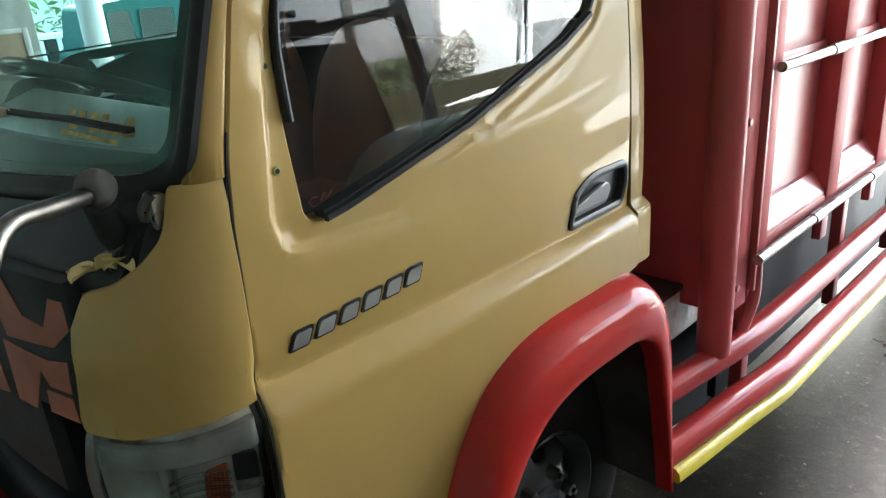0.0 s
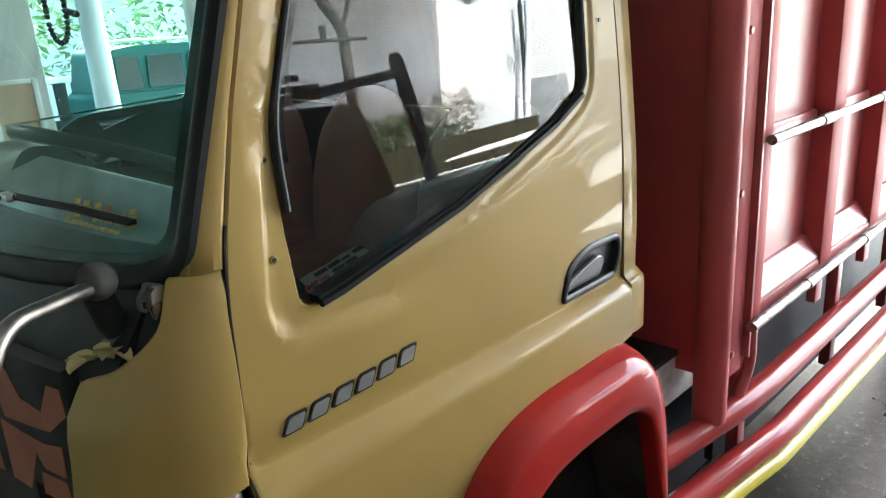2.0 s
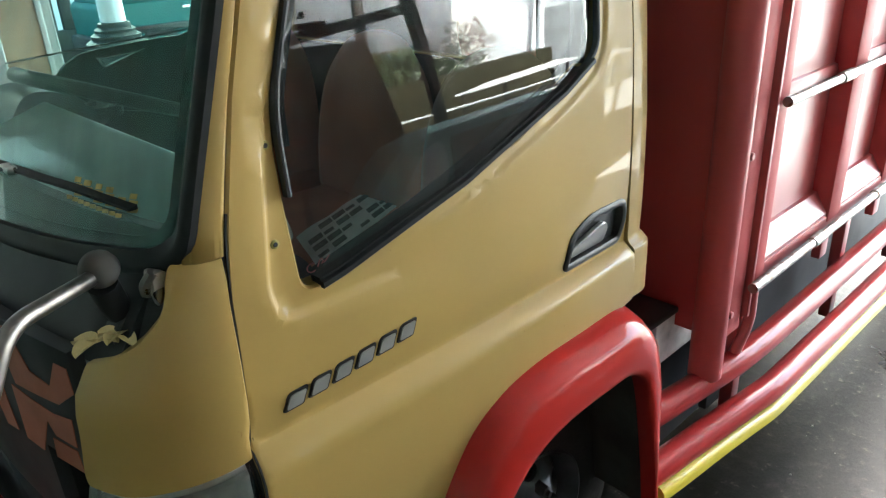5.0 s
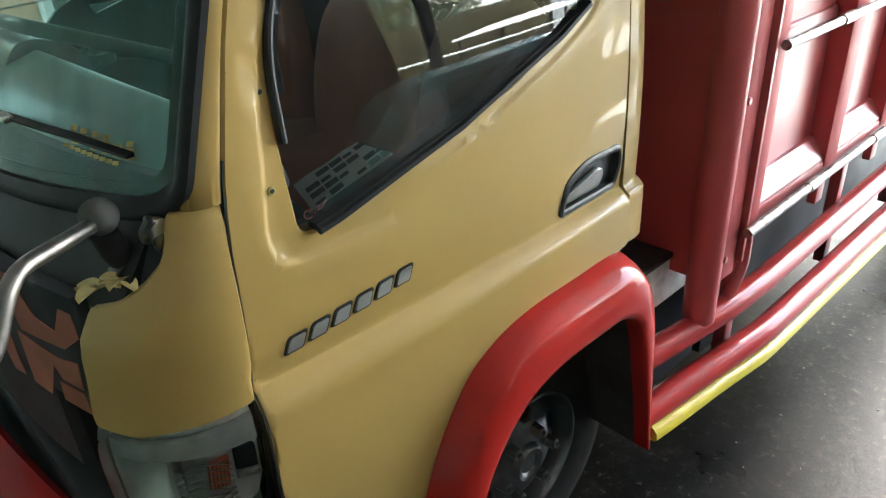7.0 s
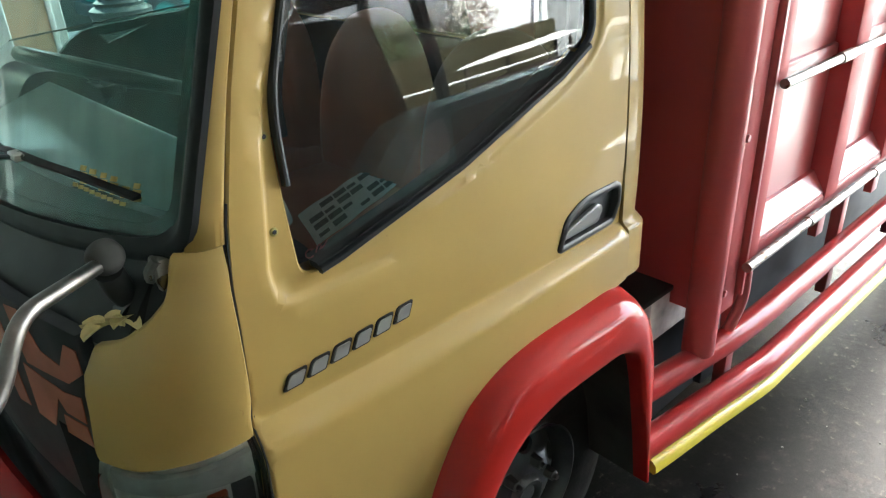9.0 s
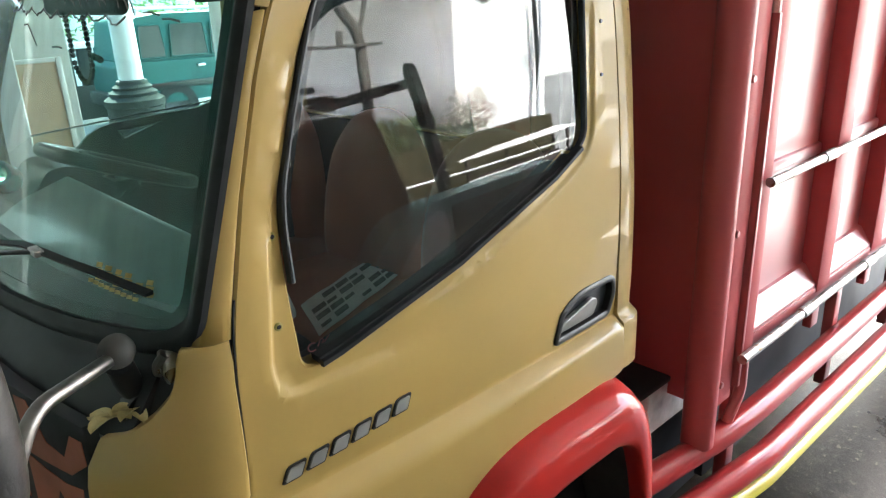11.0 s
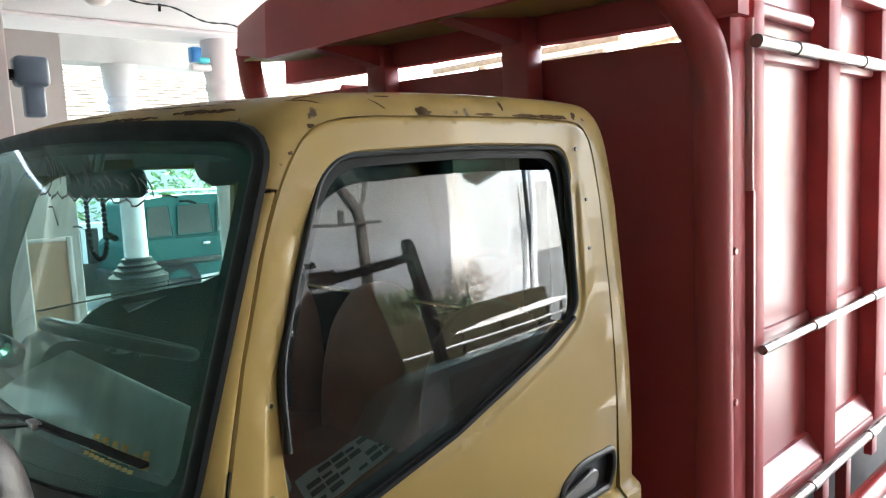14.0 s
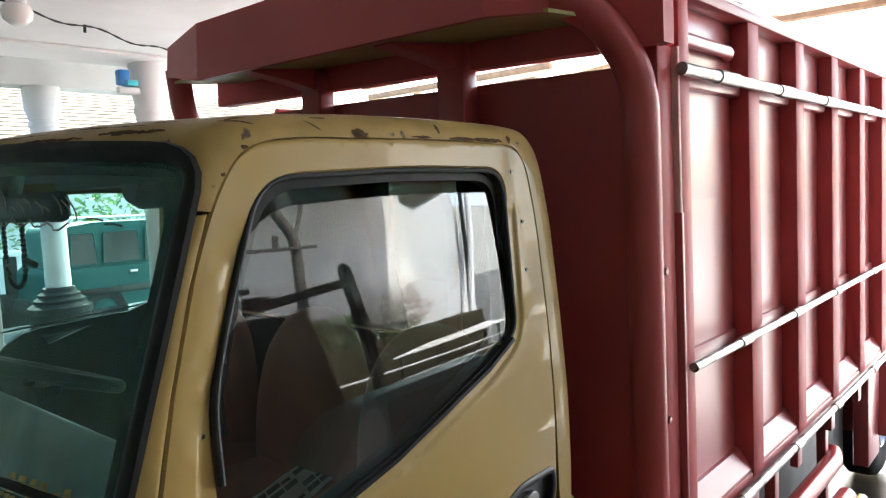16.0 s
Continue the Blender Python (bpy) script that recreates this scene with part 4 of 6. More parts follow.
def bowed(x, z):
    """The side glass: leaning in and slightly bowed both ways."""
    d = z - 1.7
    return Vector((x, 0.034 + 0.11 * d + 0.1035 * d * d + 0.0653 * (x - 0.45) ** 2, z))


pane = part("window_pane", sheet(pane_line, bowed, IN, (), 0.035, 0.004, 0.0), SIDEGLASS, door, "partly lowered clear side window")
pane.visible_shadow = False
for x, z in ((0.066, 1.612), (0.052, 1.472)):
    c = skin(x, z + (0.0))
    sc = part("screw", lathe([(0.0, -0.0005), (0.003, -0.0005), (0.004, -0.003), (0.0068, -0.002), (0.0072, 0.004)], c, "y", 14), OLIVE, door)
    part("screw_socket", lathe([(0.0, -0.0032), (0.0030, -0.0032), (0.0040, -0.0022)], c, "y", 10), DULLBLACK, sc)
for x, z in ((0.884, 1.985), (0.905, 1.87), (0.90, 1.76)):
    part("screw", lathe([(0.0, -0.003), (0.004, -0.003), (0.005, 0.004)], skin(x, z), "y", 10), STEEL, door)

# black strip set inside the gap so the door seam reads dark
gap = [skin(p.x, p.y) + Vector((0, 0.009, 0)) for p in resample([Vector(p) for p in ((-0.0455, 0.80), (-0.0475, 0.955), (-0.0470, 1.165), (-0.040, 1.253), (-0.034, 1.41), (-0.0235, 1.5), (0.026, 1.684), (0.079, 1.843), (0.119, 1.94))], 0.03)][:-1]
gap = [p for p in gap if p.z < 1.93]
gap = gap[: max(range(len(gap)), key=lambda i: gap[i].z) + 1]
part("door_seal", sweep(gap, [(-0.006, -0.004), (0.006, -0.004), (0.006, 0.004), (-0.006, 0.004)], (0, -1, 0)), RUBBER, door)

# black strip laid on the surface, standing for shade in the door gap
strip = [skin(seam(z) + 0.0012, z) + Vector((0, -0.0008, 0)) for z in [0.82 + 0.03 * k for k in range(25)]]
part("seam_strip", sweep(strip, [(-0.0013, -0.003), (0.0013, -0.003), (0.0013, 0.0008), (-0.0013, 0.0008)], (0, -1, 0)), RUBBER, door, "thin black strip laid over the door's front seam")
# the maker's badge stands as plain slanted bars
for i in range(6):
    x0 = 0.012 + i * 0.0445
    z0 = 1.208 + i * 0.0052
    q = rounded([(x0, z0, 0.006), (x0 + 0.037, z0 + 0.002, 0.004), (x0 + 0.049, z0 + 0.034, 0.006), (x0 + 0.012, z0 + 0.032, 0.009)], 3)
    fx = lambda u, v, d: Vector((u, skin(u, v).y - d, v))
    part("badge_edge", sheet([Vector(p) for p in q], lambda u, v: fx(u, v, 0.0022), IN, (), 0.02, 0.003, 0.0), PLASTIC, door)
    mx, mz = sum(p[0] for p in q) / len(q), sum(p[1] for p in q) / len(q)
    part("badge_bar", sheet([Vector((mx + (p[0] - mx) * 0.78, mz + (p[1] - mz) * 0.74)) for p in q], lambda u, v: fx(u, v, 0.0042), IN, (), 0.02, 0.003, 0.0), BADGE, door, "silver grey badge bar")
curl = [(0.112 + 0.009 * math.cos(a), 1.411 + 0.007 * math.sin(a)) for a in [0.9 + 0.55 * k for k in range(9)]]
wave = [(0.122, 1.409), (0.127, 1.418), (0.132, 1.420), (0.134, 1.416), (0.130, 1.412), (0.136, 1.413), (0.146, 1.421)]
for stroke in (curl, wave):
    part("marker_stroke", tube([FR(x, z, 0.0225) for x, z in stroke], 0.0011, 6, ref=(0, -1, 0)), PINK, door, "pink hand-drawn marker stroke")

# cab frame behind the door gaps
def inner_skin(x, z):
    p = skin(x, z)
    return Vector((x, p.y + 0.022, z))


frame_out = [(p.x + (0.012 if p.x > 0.5 else -0.012), p.y + (0.012 if p.y > 1.8 else 0.0)) for p in resample(door_line, 0.04)]
hole = [Vector((0.47 + (p.x - 0.47) * 1.02, 1.74 + (p.y - 1.74) * 1.02)) for p in win]
part("door_jamb", sheet([Vector(p) for p in frame_out], inner_skin, IN, (hole,), 0.05, 0.05, 0.0), DULLBLACK, truck)

# front corner and screen pillar
def corner(a, z):
    r = lerp_table(z, [(0.9, 0.205), (1.30, 0.195), (1.40, 0.15), (1.50, 0.075), (1.6, 0.06)])
    x0 = seam(z) - 0.0045
    y0 = skin(0.5, min(z, 1.9)).y if z > 1.2 else -0.022 * smooth01((belt(0) - z + 0.012) / 0.045)
    return Vector((x0 - r * math.sin(a), y0 + r * (1 - math.cos(a)), z))


CIN = lambda a, z: Vector((math.sin(a), math.cos(a), 0)).normalized()
cl = rounded([(0.0, 1.166), (0.0, 1.4825), (0.80, 1.4805, 0.01), (0.66, 1.425, 0.05), (0.79, 1.392, 0.05), (1.02, 1.366, 0.05), (1.27, 1.353, 0.01), (1.27, 1.158, 0.02), (0.93, 1.155, 0.05), (0.55, 1.160, 0.05)], 4)
part("corner_panel", sheet(cl, corner, CIN, (), 0.03, 0.02, 0.003, scale=(0.2, 1)), YELLOW, truck)


def pillar(u, z):
    w = lerp_table(z, [(1.48, 0.056), (1.7, 0.045), (1.93, 0.034), (2.05, 0.03)])
    return Vector((seam(z) - 0.0042 - w * math.sin(u * 1.25), lean(z) + w * 0.75 * (1 - math.cos(u * 1.25)), z))


PIN = lambda u, z: Vector((math.sin(u * 1.25), math.cos(u * 1.25), 0))
part("screen_pillar", sheet([Vector(p) for p in ((0, 1.4860), (0.84, 1.4840), (0.84, 1.925), (0, 1.930))], pillar, PIN, (), 0.045, 0.006, 0.003, scale=(0.05, 1)), YELLOW, truck)
part("panel_joint", sheet([Vector(p) for p in ((0, 1.478), (0.8, 1.476), (0.8, 1.489), (0, 1.491))], lambda u, z: pillar(u, z) + PIN(u, z) * 0.004, PIN, (), 0.01, 0.004, 0.0, scale=(0.05, 1)), RUBBER, truck)


# windscreen
def screen(u, v):
    """u: 0 near edge to 1 far edge, v: height."""
    y = 0.035 + 0.02 * (v - 1.45) + u * (2 * CY - 0.07 - 0.04 * (v - 1.45))
    s = 1 - abs(2 * u - 1) ** 2.4
    x = -0.078 + 0.335 * (v - 1.487) - 0.135 * s
    return Vector((x, y, v + 0.035 * s * (1 if v > 1.9 else -1) * smooth01(abs(v - 1.75) / 0.3)))


SIN = lambda u, v: Vector((1, 0, 0))
scr = [Vector(p) for p in ((0, 1.478), (1, 1.478), (1, 2.02), (0, 2.02))]
ws = part("windscreen", sheet(rounded([(p.x, p.y, 0.05) for p in scr], 5), screen, SIN, (), 0.06, 0.005, 0.0, scale=(1.6, 1)), SCREEN, truck, "green tinted windscreen")
ws.visible_shadow = False
sp_ = [screen(p.x, p.y) + Vector((-0.004, 0, 0)) for p in resample(rounded([(p.x, p.y, 0.05) for p in scr], 5), 0.03)]
part("screen_seal", sweep(sp_, [(-0.017, -0.012), (0.022, -0.010), (0.022, -0.001), (0.006, 0.004), (-0.002, 0.007), (-0.011, 0.004), (-0.017, -0.002)], (-1, 0, 0), closed=True), RUBBER, ws)
hole = rounded([(0.024, 1.512, 0.04), (0.976, 1.512, 0.04), (0.976, 1.985, 0.04), (0.024, 1.985, 0.04)], 5)
part("black_border", sheet(rounded([(p.x, p.y, 0.05) for p in scr], 5), lambda u, v: screen(u, v) + Vector((0.008, 0, 0)), SIN, (hole,), 0.04, 0.002, 0.0, scale=(1.6, 1)), RUBBER, ws, "black printed border on the glass")
FLAT = [(-0.0015, -0.0006), (0.0015, -0.0006), (0.0015, 0.0006), (-0.0015, 0.0006)]
ON = Vector((-0.004, 0, 0))
rd = random.Random(5)
for i in range(8):
    u = 0.13 + i * 0.029
    arc = [screen(u + 0.030 * k / 8, 1.918 + 0.0015 * i - rd.uniform(0.006, 0.012) * math.sin(math.pi * k / 8)) + ON for k in range(9)]
    part("decal_stroke", sweep(arc, FLAT, (-1, 0, 0)), DECAL, ws, "grey curved decal stroke")
for i in range(17):
    u = 0.115 + i * 0.0145 + rd.uniform(-0.004, 0.004)
    h = rd.uniform(0.008, 0.034)
    z = 1.922 + 0.0015 * i + rd.uniform(-0.004, 0.006)
    bow = [screen(u + (0.010 + 0.4 * h) * t - 0.004 * math.sin(3.1 * t), z + h * t) + ON for t in (0, 0.12, 0.25, 0.37, 0.5, 0.63, 0.75, 0.87, 1)]
    part("decal_stroke", sweep(bow, FLAT, (-1, 0, 0)), DECAL, ws)
for u, z in ((0.06, 1.915), (0.085, 1.922), (0.24, 1.895), (0.30, 1.90)):
    part("decal_stroke", sweep([screen(u, z) + ON, screen(u + 0.012, z + 0.003) + ON, screen(u + 0.022, z + 0.002) + ON], FLAT, (-1, 0, 0)), DECAL, ws)
part("decal_stroke", sweep([screen(0.365 - 0.03 * t - 0.02 * math.sin(3.1 * t), 1.985 - 0.06 * t) + ON for t in (0, 0.2, 0.4, 0.6, 0.8, 1)], FLAT, (-1, 0, 0)), DECAL, ws)
# a two-line sticker, its writing set as plain bars sloping with the glass
def sticker_bar(u0, u1, v0, v1, slant=0.0):
    lp = [Vector((u0, v0)), Vector((u1, v0 - 0.02 * (u1 - u0))), Vector((u1 - slant, v1)), Vector((u0 - slant, v1))]
    part("sticker_bar", sheet(lp, lambda a, v: screen(a, v) + Vector((-0.004, 0, 0)), SIN, (), 0.05, 0.001, 0.0), STICKY, ws)


for i in range(6):
    u = 0.050 + i * 0.0142
    z = 1.5455 + 0.0026 * i
    for k in range(3):
        if (i * 3 + k) % 7 != 5:
            sticker_bar(u + 0.0012 * k, u + 0.0115 - 0.0008 * ((i + k) % 3), z + 0.0085 * k, z + 0.0085 * k + 0.0068, 0.001)
for i in range(9):
    sticker_bar(0.068 + 0.0083 * i, 0.0748 + 0.0083 * i, 1.5375 + 0.0019 * i, 1.5425 + 0.0019 * i)
WOFF = Vector((-0.014, 0, 0))
blade = [screen(u, v) + WOFF for u, v in ((0.47, 1.545), (0.34, 1.566), (0.26, 1.582), (0.225, 1.581), (0.18, 1.577), (0.122, 1.571), (0.085, 1.563), (0.047, 1.554))]
wp_blade = part("wiper_blade", sweep(blade, [(-0.0035, -0.008), (0.0035, -0.008), (0.002, 0.006), (-0.002, 0.006)], (-1, 0, 0)), RUBBER, truck, "thin black wiper blade")
part("wiper_arm", tube([screen(0.56, 1.43) + Vector((-0.03, 0, 0)), screen(0.40, 1.535) + Vector((-0.028, 0, 0)), screen(0.225, 1.582) + Vector((-0.022, 0, 0))], 0.0042, 8, ref=(-1, 0, 0)), RUBBER, truck)
part("wiper_clip", box(tuple(blade[3] + Vector((-0.012, -0.02, -0.006))), tuple(blade[3] + Vector((0.004, 0.02, 0.006))), 0.003), CHROME, wp_blade, "worn bare metal clip")


# roof with its side frame: door seam, outer bulge and inner edge, from the pillar round to the back corner
def quarter_y(x, z):
    return lean(z) - 0.020 * smooth01((belt(x) - z + 0.010) / 0.024)


FRAME = [((0.112, 1.938), (0.083, 0.053, 1.938), (0.078, 0.072, 1.937)), ((0.137, 1.985), (0.097, 0.058, 1.992), (0.088, 0.080, 1.980)), ((0.178, 2.036), (0.118, 0.064, 2.050), (0.099, 0.098, 2.024)),
         ((0.235, 2.051), (0.165, 0.068, 2.084), (0.102, 0.125, 2.050)), ((0.31, 2.0525), (0.25, 0.070, 2.096), (0.15, 0.145, 2.078)), ((0.40, 2.054), (0.37, 0.071, 2.100), (0.26, 0.15, 2.094)),
         ((0.52, 2.055), (0.50, 0.072, 2.102), (0.44, 0.15, 2.102)), ((0.66, 2.0555), (0.66, 0.072, 2.102), (0.64, 0.15, 2.104)), ((0.80, 2.053), (0.80, 0.073, 2.100), (0.79, 0.15, 2.102)),
         ((0.905, 2.050), (0.93, 0.074, 2.096), (0.915, 0.15, 2.098)), ((0.944, 2.030), (1.012, 0.076, 2.082), (1.000, 0.15, 2.084)), ((0.954, 1.975), (1.038, 0.062, 2.014), (1.042, 0.12, 2.024))]
FRAME += [((x, z), (xo + 0.026, None, z), (xo + 0.036, None, z)) for x, z, xo in ((0.9625, 1.874, 1.022), (0.9665, 1.75, 1.025), (0.967, 1.612, 1.024), (0.959, 1.45, 1.020), (0.949, 1.285, 1.012), (0.950, 1.21, 1.008), (0.951, 1.186, 1.008), (0.952, 1.176, 1.010), (0.953, 1.166, 1.014), (0.954, 1.150, 1.017), (0.957, 1.035, 1.018))]
dl = resample(door_line, 0.006)
seam_pts = []
for i, p in enumerate(dl):
    d = dl[(i + 1) % len(dl)] - dl[i - 1]
    if d.length > 0:
        nv = Vector((-d.y, d.x)).normalized()
        seam_pts.append((p, nv if nv.dot(p - Vector((0.45, 1.5))) > 0 else -nv))
rows = []
for (x, z), c, e in FRAME:
    near = min(seam_pts, key=lambda q: (q[0] - Vector((x, z))).length)
    x, z = near[0] + near[1] * 0.0045
    D = Vector((x, quarter_y(x, z), z))
    C = Vector((c[0], quarter_y(c[0], z) if c[1] is None else c[1], c[2]))
    E = Vector((e[0], C.y + 0.045 if e[1] is None else e[1], e[2]))
    rows.append((D, C, E))
NSUB = 5


def frame_at(f, w):
    """Point of the side frame; f runs along it in rows, w from the door seam to the inner edge."""
    i = max(0, min(len(rows) - 2, int(f)))
    t = f - i
    pts = []
    for k in range(3):
        a, b, c, d = (rows[max(0, min(len(rows) - 1, i + j))][k] for j in (-1, 0, 1, 2))
        pts.append(0.5 * (2 * b + (c - a) * t + (2 * a - 5 * b + 4 * c - d) * t * t + (3 * b - a - 3 * c + d) * t ** 3))
    D, C, E = pts
    A, B = D.lerp(C, 0.72), E.lerp(C, 0.72)
    return (1 - w) ** 3 * D + 3 * (1 - w) ** 2 * w * A + 3 * (1 - w) * w * w * B + w ** 3 * E


fs_ = [i / NSUB for i in range((len(rows) - 1) * NSUB + 1)]
ws_ = [0, 0.06, 0.13, 0.2, 0.27, 0.34, 0.41, 0.48, 0.55, 0.62, 0.69, 0.76, 0.83, 0.9, 0.95, 1]
for mirror in (0, 1):
    flip = (lambda p: Vector((p.x, 2 * CY - p.y, p.z))) if mirror else (lambda p: p)
    inn = -1 if mirror else 1
    bm = bmesh.new()
    g = []
    for f in fs_:
        line = [frame_at(f, w) for w in ws_]
        tail = [] if 3.0 <= f <= 10.0 else [line[-1] + Vector((0.006, 0.020, -0.006 if f < 4 else 0))]
        row = [line[0] + Vector((0, 0.024, 0)), line[0] + Vector((0, 0.003, 0))] + line + (tail or [line[-1] + Vector((0, 0, -0.0005))])
        g.append([bm.verts.new(flip(p)) for p in row])
    for a, b in zip(g, g[1:]):
        for k in range(len(a) - 1):
            bm.faces.new((a[k], b[k], b[k + 1], a[k + 1]))
    part("cab_side_frame", bm, ROOFY if not mirror else YELLOW, truck, "yellow painted frame over the door with chipped paint" if not mirror else "")
edge = [frame_at(f, 1.0) for f in fs_ if 3.0 <= f <= 10.0]
xa_, xb_ = edge[0].x, edge[-1].x


def roof(u, p):
    """u: -1 near to 1 far; p: a point of the near edge."""
    s = abs(u)
    v = (p.x - xa_) / (xb_ - xa_)
    front, back = xa_ - 0.118 * (1 - s ** 2.4), xb_ + 0.012 * (1 - s * s)
    return Vector((front + v * (back - front), CY + u * (CY - p.y if s > 0.999 else CY - 0.15 + (0.15 - p.y) * s ** 8), p.z + 0.016 * (1 - s * s)))


bm = bmesh.new()
us = [-1 + i / 16 for i in range(33)]
grid = [[bm.verts.new(roof(u, p)) for p in edge] for u in us]
for a, b in zip(grid, grid[1:]):
    for i in range(len(edge) - 1):
        bm.faces.new((a[i], b[i], b[i + 1], a[i + 1]))
lipv = [[bm.verts.new(a[0].co + Vector((d, 0, h))) for d, h in ((-0.004, -0.004), (-0.003, -0.010), (0.012, -0.022))] + [bm.verts.new(a[-1].co + Vector((0.03, 0, -0.06)))] for a in grid]
for i in range(len(us) - 1):
    bm.faces.new((grid[i][0], grid[i + 1][0], lipv[i + 1][0], lipv[i][0]))
    for k in (0, 1):
        bm.faces.new((lipv[i][k], lipv[i + 1][k], lipv[i + 1][k + 1], lipv[i][k + 1]))
    bm.faces.new((grid[i][-1], grid[i + 1][-1], lipv[i + 1][3], lipv[i][3]))
part("roof", bm, ROOFY, truck, "weathered yellow roof with chipped paint")

# worn spots and scratches along the seam: along, across, length, width
r = random.Random(12)
for f, w, lf, lw in ((5.30, 0.05, 0.26, 0.11), (5.36, 0.10, 0.14, 0.09), (7.45, 0.035, 0.42, 0.05), (8.0, 0.04, 0.40, 0.06), (8.35, 0.05, 0.25, 0.05), (6.6, 0.03, 0.22, 0.04), (4.55, 0.22, 0.035, 0.16), (4.95, 0.45, 0.16, 0.035), (6.95, 0.25, 0.04, 0.17), (0.02, 0.45, 0.03, 0.40),
                     (0.06, 0.60, 0.05, 0.12), (3.7, 0.62, 0.30, 0.05), (2.2, 0.03, 0.12, 0.05), (1.2, 0.04, 0.08, 0.04), (3.35, 0.5, 0.07, 0.2), (8.8, 0.12, 0.10, 0.10)):
    bm = bmesh.new()
    n = 16
    lp = []
    for k in range(n):
        a = 2 * math.pi * k / n
        q = r.uniform(0.45, 1.15)
        ff, ww = max(0.0, f + lf * q * math.cos(a)), max(0.004, min(0.97, w + lw * r.uniform(0.5, 1.1) * math.sin(a)))
        p = frame_at(ff, ww)
        nn = (frame_at(ff + 0.05, ww) - p).cross(frame_at(ff, ww + 0.02) - p).normalized()
        if nn.y > 0 or nn.z < -0.5:
            nn = -nn
        lp.append(bm.verts.new(p + nn * 0.0012))
    c = frame_at(f, w)
    nn = (frame_at(f + 0.05, w) - c).cross(frame_at(f, w + 0.02) - c).normalized()
    nn = -nn if nn.y > 0 else nn
    m = bm.verts.new(c + nn * 0.0014)
    for k in range(n):
        bm.faces.new((lp[k], lp[(k + 1) % n], m))
    part("paint_chip", bm, STAIN, truck, "dark chipped paint patch")

# weathered streaks along the roof's front lip: from, to, row, width
for u0, u1, k, wd in ((-0.98, -0.80, 2, 0.010), (-0.90, -0.62, 4, 0.005), (-0.76, -0.52, 1, 0.007), (-0.60, -0.20, 3, 0.004), (-0.97, -0.90, 5, 0.006), (-0.45, -0.05, 1, 0.004)):
    bm = bmesh.new()
    n, ra, rb = 18, [], []
    for i in range(n + 1):
        u = u0 + (u1 - u0) * i / n
        w = wd * math.sin(math.pi * (0.04 + 0.92 * i / n)) ** 0.5 * r.uniform(0.25, 1.0)
        p = roof(u, edge[k]) + Vector((0, 0, 0.0016))
        q = roof(u, edge[k + 1]) + Vector((0, 0, 0.0016))
        d = (q - p).normalized()
        j = r.uniform(-0.002, 0.002)
        ra.append(bm.verts.new(p + d * (j - w)))
        rb.append(bm.verts.new(p + d * (j + w)))
    for i in range(n):
        bm.faces.new((ra[i], ra[i + 1], rb[i + 1], rb[i]))
    part("paint_chip", bm, STAIN, truck, "dark worn streak in the roof paint")

# cab shell behind and far side
bm = bmesh.new()
box((0.985, 0.08, 0.9), (1.015, 2 * CY - 0.08, 1.55), bm=bm)
box((0.985, 0.10, 1.55), (1.005, 0.30, 2.03), bm=bm)
box((0.985, 2 * CY - 0.30, 1.55), (1.005, 2 * CY - 0.10, 2.03), bm=bm)
box((0.985, 0.30, 2.03), (1.005, 2 * CY - 0.30, 2.05), bm=bm)
part("cab_back_wall", bm, YELLOW, truck, smooth=False)
# near-black sheet added over the yellow back wall to keep it dark
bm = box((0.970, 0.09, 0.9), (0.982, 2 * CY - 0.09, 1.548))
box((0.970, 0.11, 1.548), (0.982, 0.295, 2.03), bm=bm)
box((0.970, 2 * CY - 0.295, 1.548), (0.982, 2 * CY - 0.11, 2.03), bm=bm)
part("back_sheet", bm, CABIN, truck, "near-black sheet over the cab's back wall", smooth=False)
part("rear_window", box((0.99, 0.30, 1.55), (0.996, 2 * CY - 0.30, 2.03)), FARGLASS, truck).visible_shadow = False
far_line = [(p.x, p.y) for p in door_line]
FSK = lambda u, v: Vector((u, 2 * CY - skin(u, v).y, v))
fd = part("far_door", sheet([Vector(p) for p in far_line], FSK, lambda u, v: Vector((0, -1, 0)), (win,), 0.06, 0.035, 0.004), YELLOW, truck)
far_pane = [Vector(p) for p in ((0.05, 1.30), (0.80, 1.45), (0.80, 1.597), (0.74, 1.590), (0.60, 1.582), (0.155, 1.562), (0.05, 1.50))]
far_hole = [Vector(p) for p in ((0.41, 1.542), (0.428, 1.508), (0.57, 1.549))]
part("far_window_pane", sheet(far_pane, lambda u, v: FSK(u, v) + Vector((0, -0.024, 0)), lambda u, v: Vector((0, -1, 0)), (), 0.1, 0.004, 0.0), FARGLASS, fd, "lowered clear side window").visible_shadow = False
part("pane_edge", tube([FSK(u, v) + Vector((0, -0.026, 0)) for u, v in ((0.155, 1.562), (0.30, 1.570), (0.45, 1.577), (0.60, 1.583), (0.74, 1.591), (0.80, 1.599))], 0.003, 6), LINER, fd, "pale ground edge of the glass")
far_card = [Vector(p) for p in ((0.0, 0.75), (0.93, 0.75), (0.93, 1.64), (0.84, 1.62), (0.70, 1.575), (0.57, 1.572), (0.40, 1.564), (0.355, 1.556), (0.315, 1.535), (0.277, 1.500), (0.25, 1.44), (0.135, 1.392), (0.0, 1.392))]
part("far_door_card", sheet(far_card, lambda u, v: Vector((u, 2 * CY - 0.045 - lean(v), v)), lambda u, v: Vector((0, -1, 0)), (far_hole,), 0.03, 0.02, 0.004), DASHD, fd, "dark plastic inner door trim with a small gap")
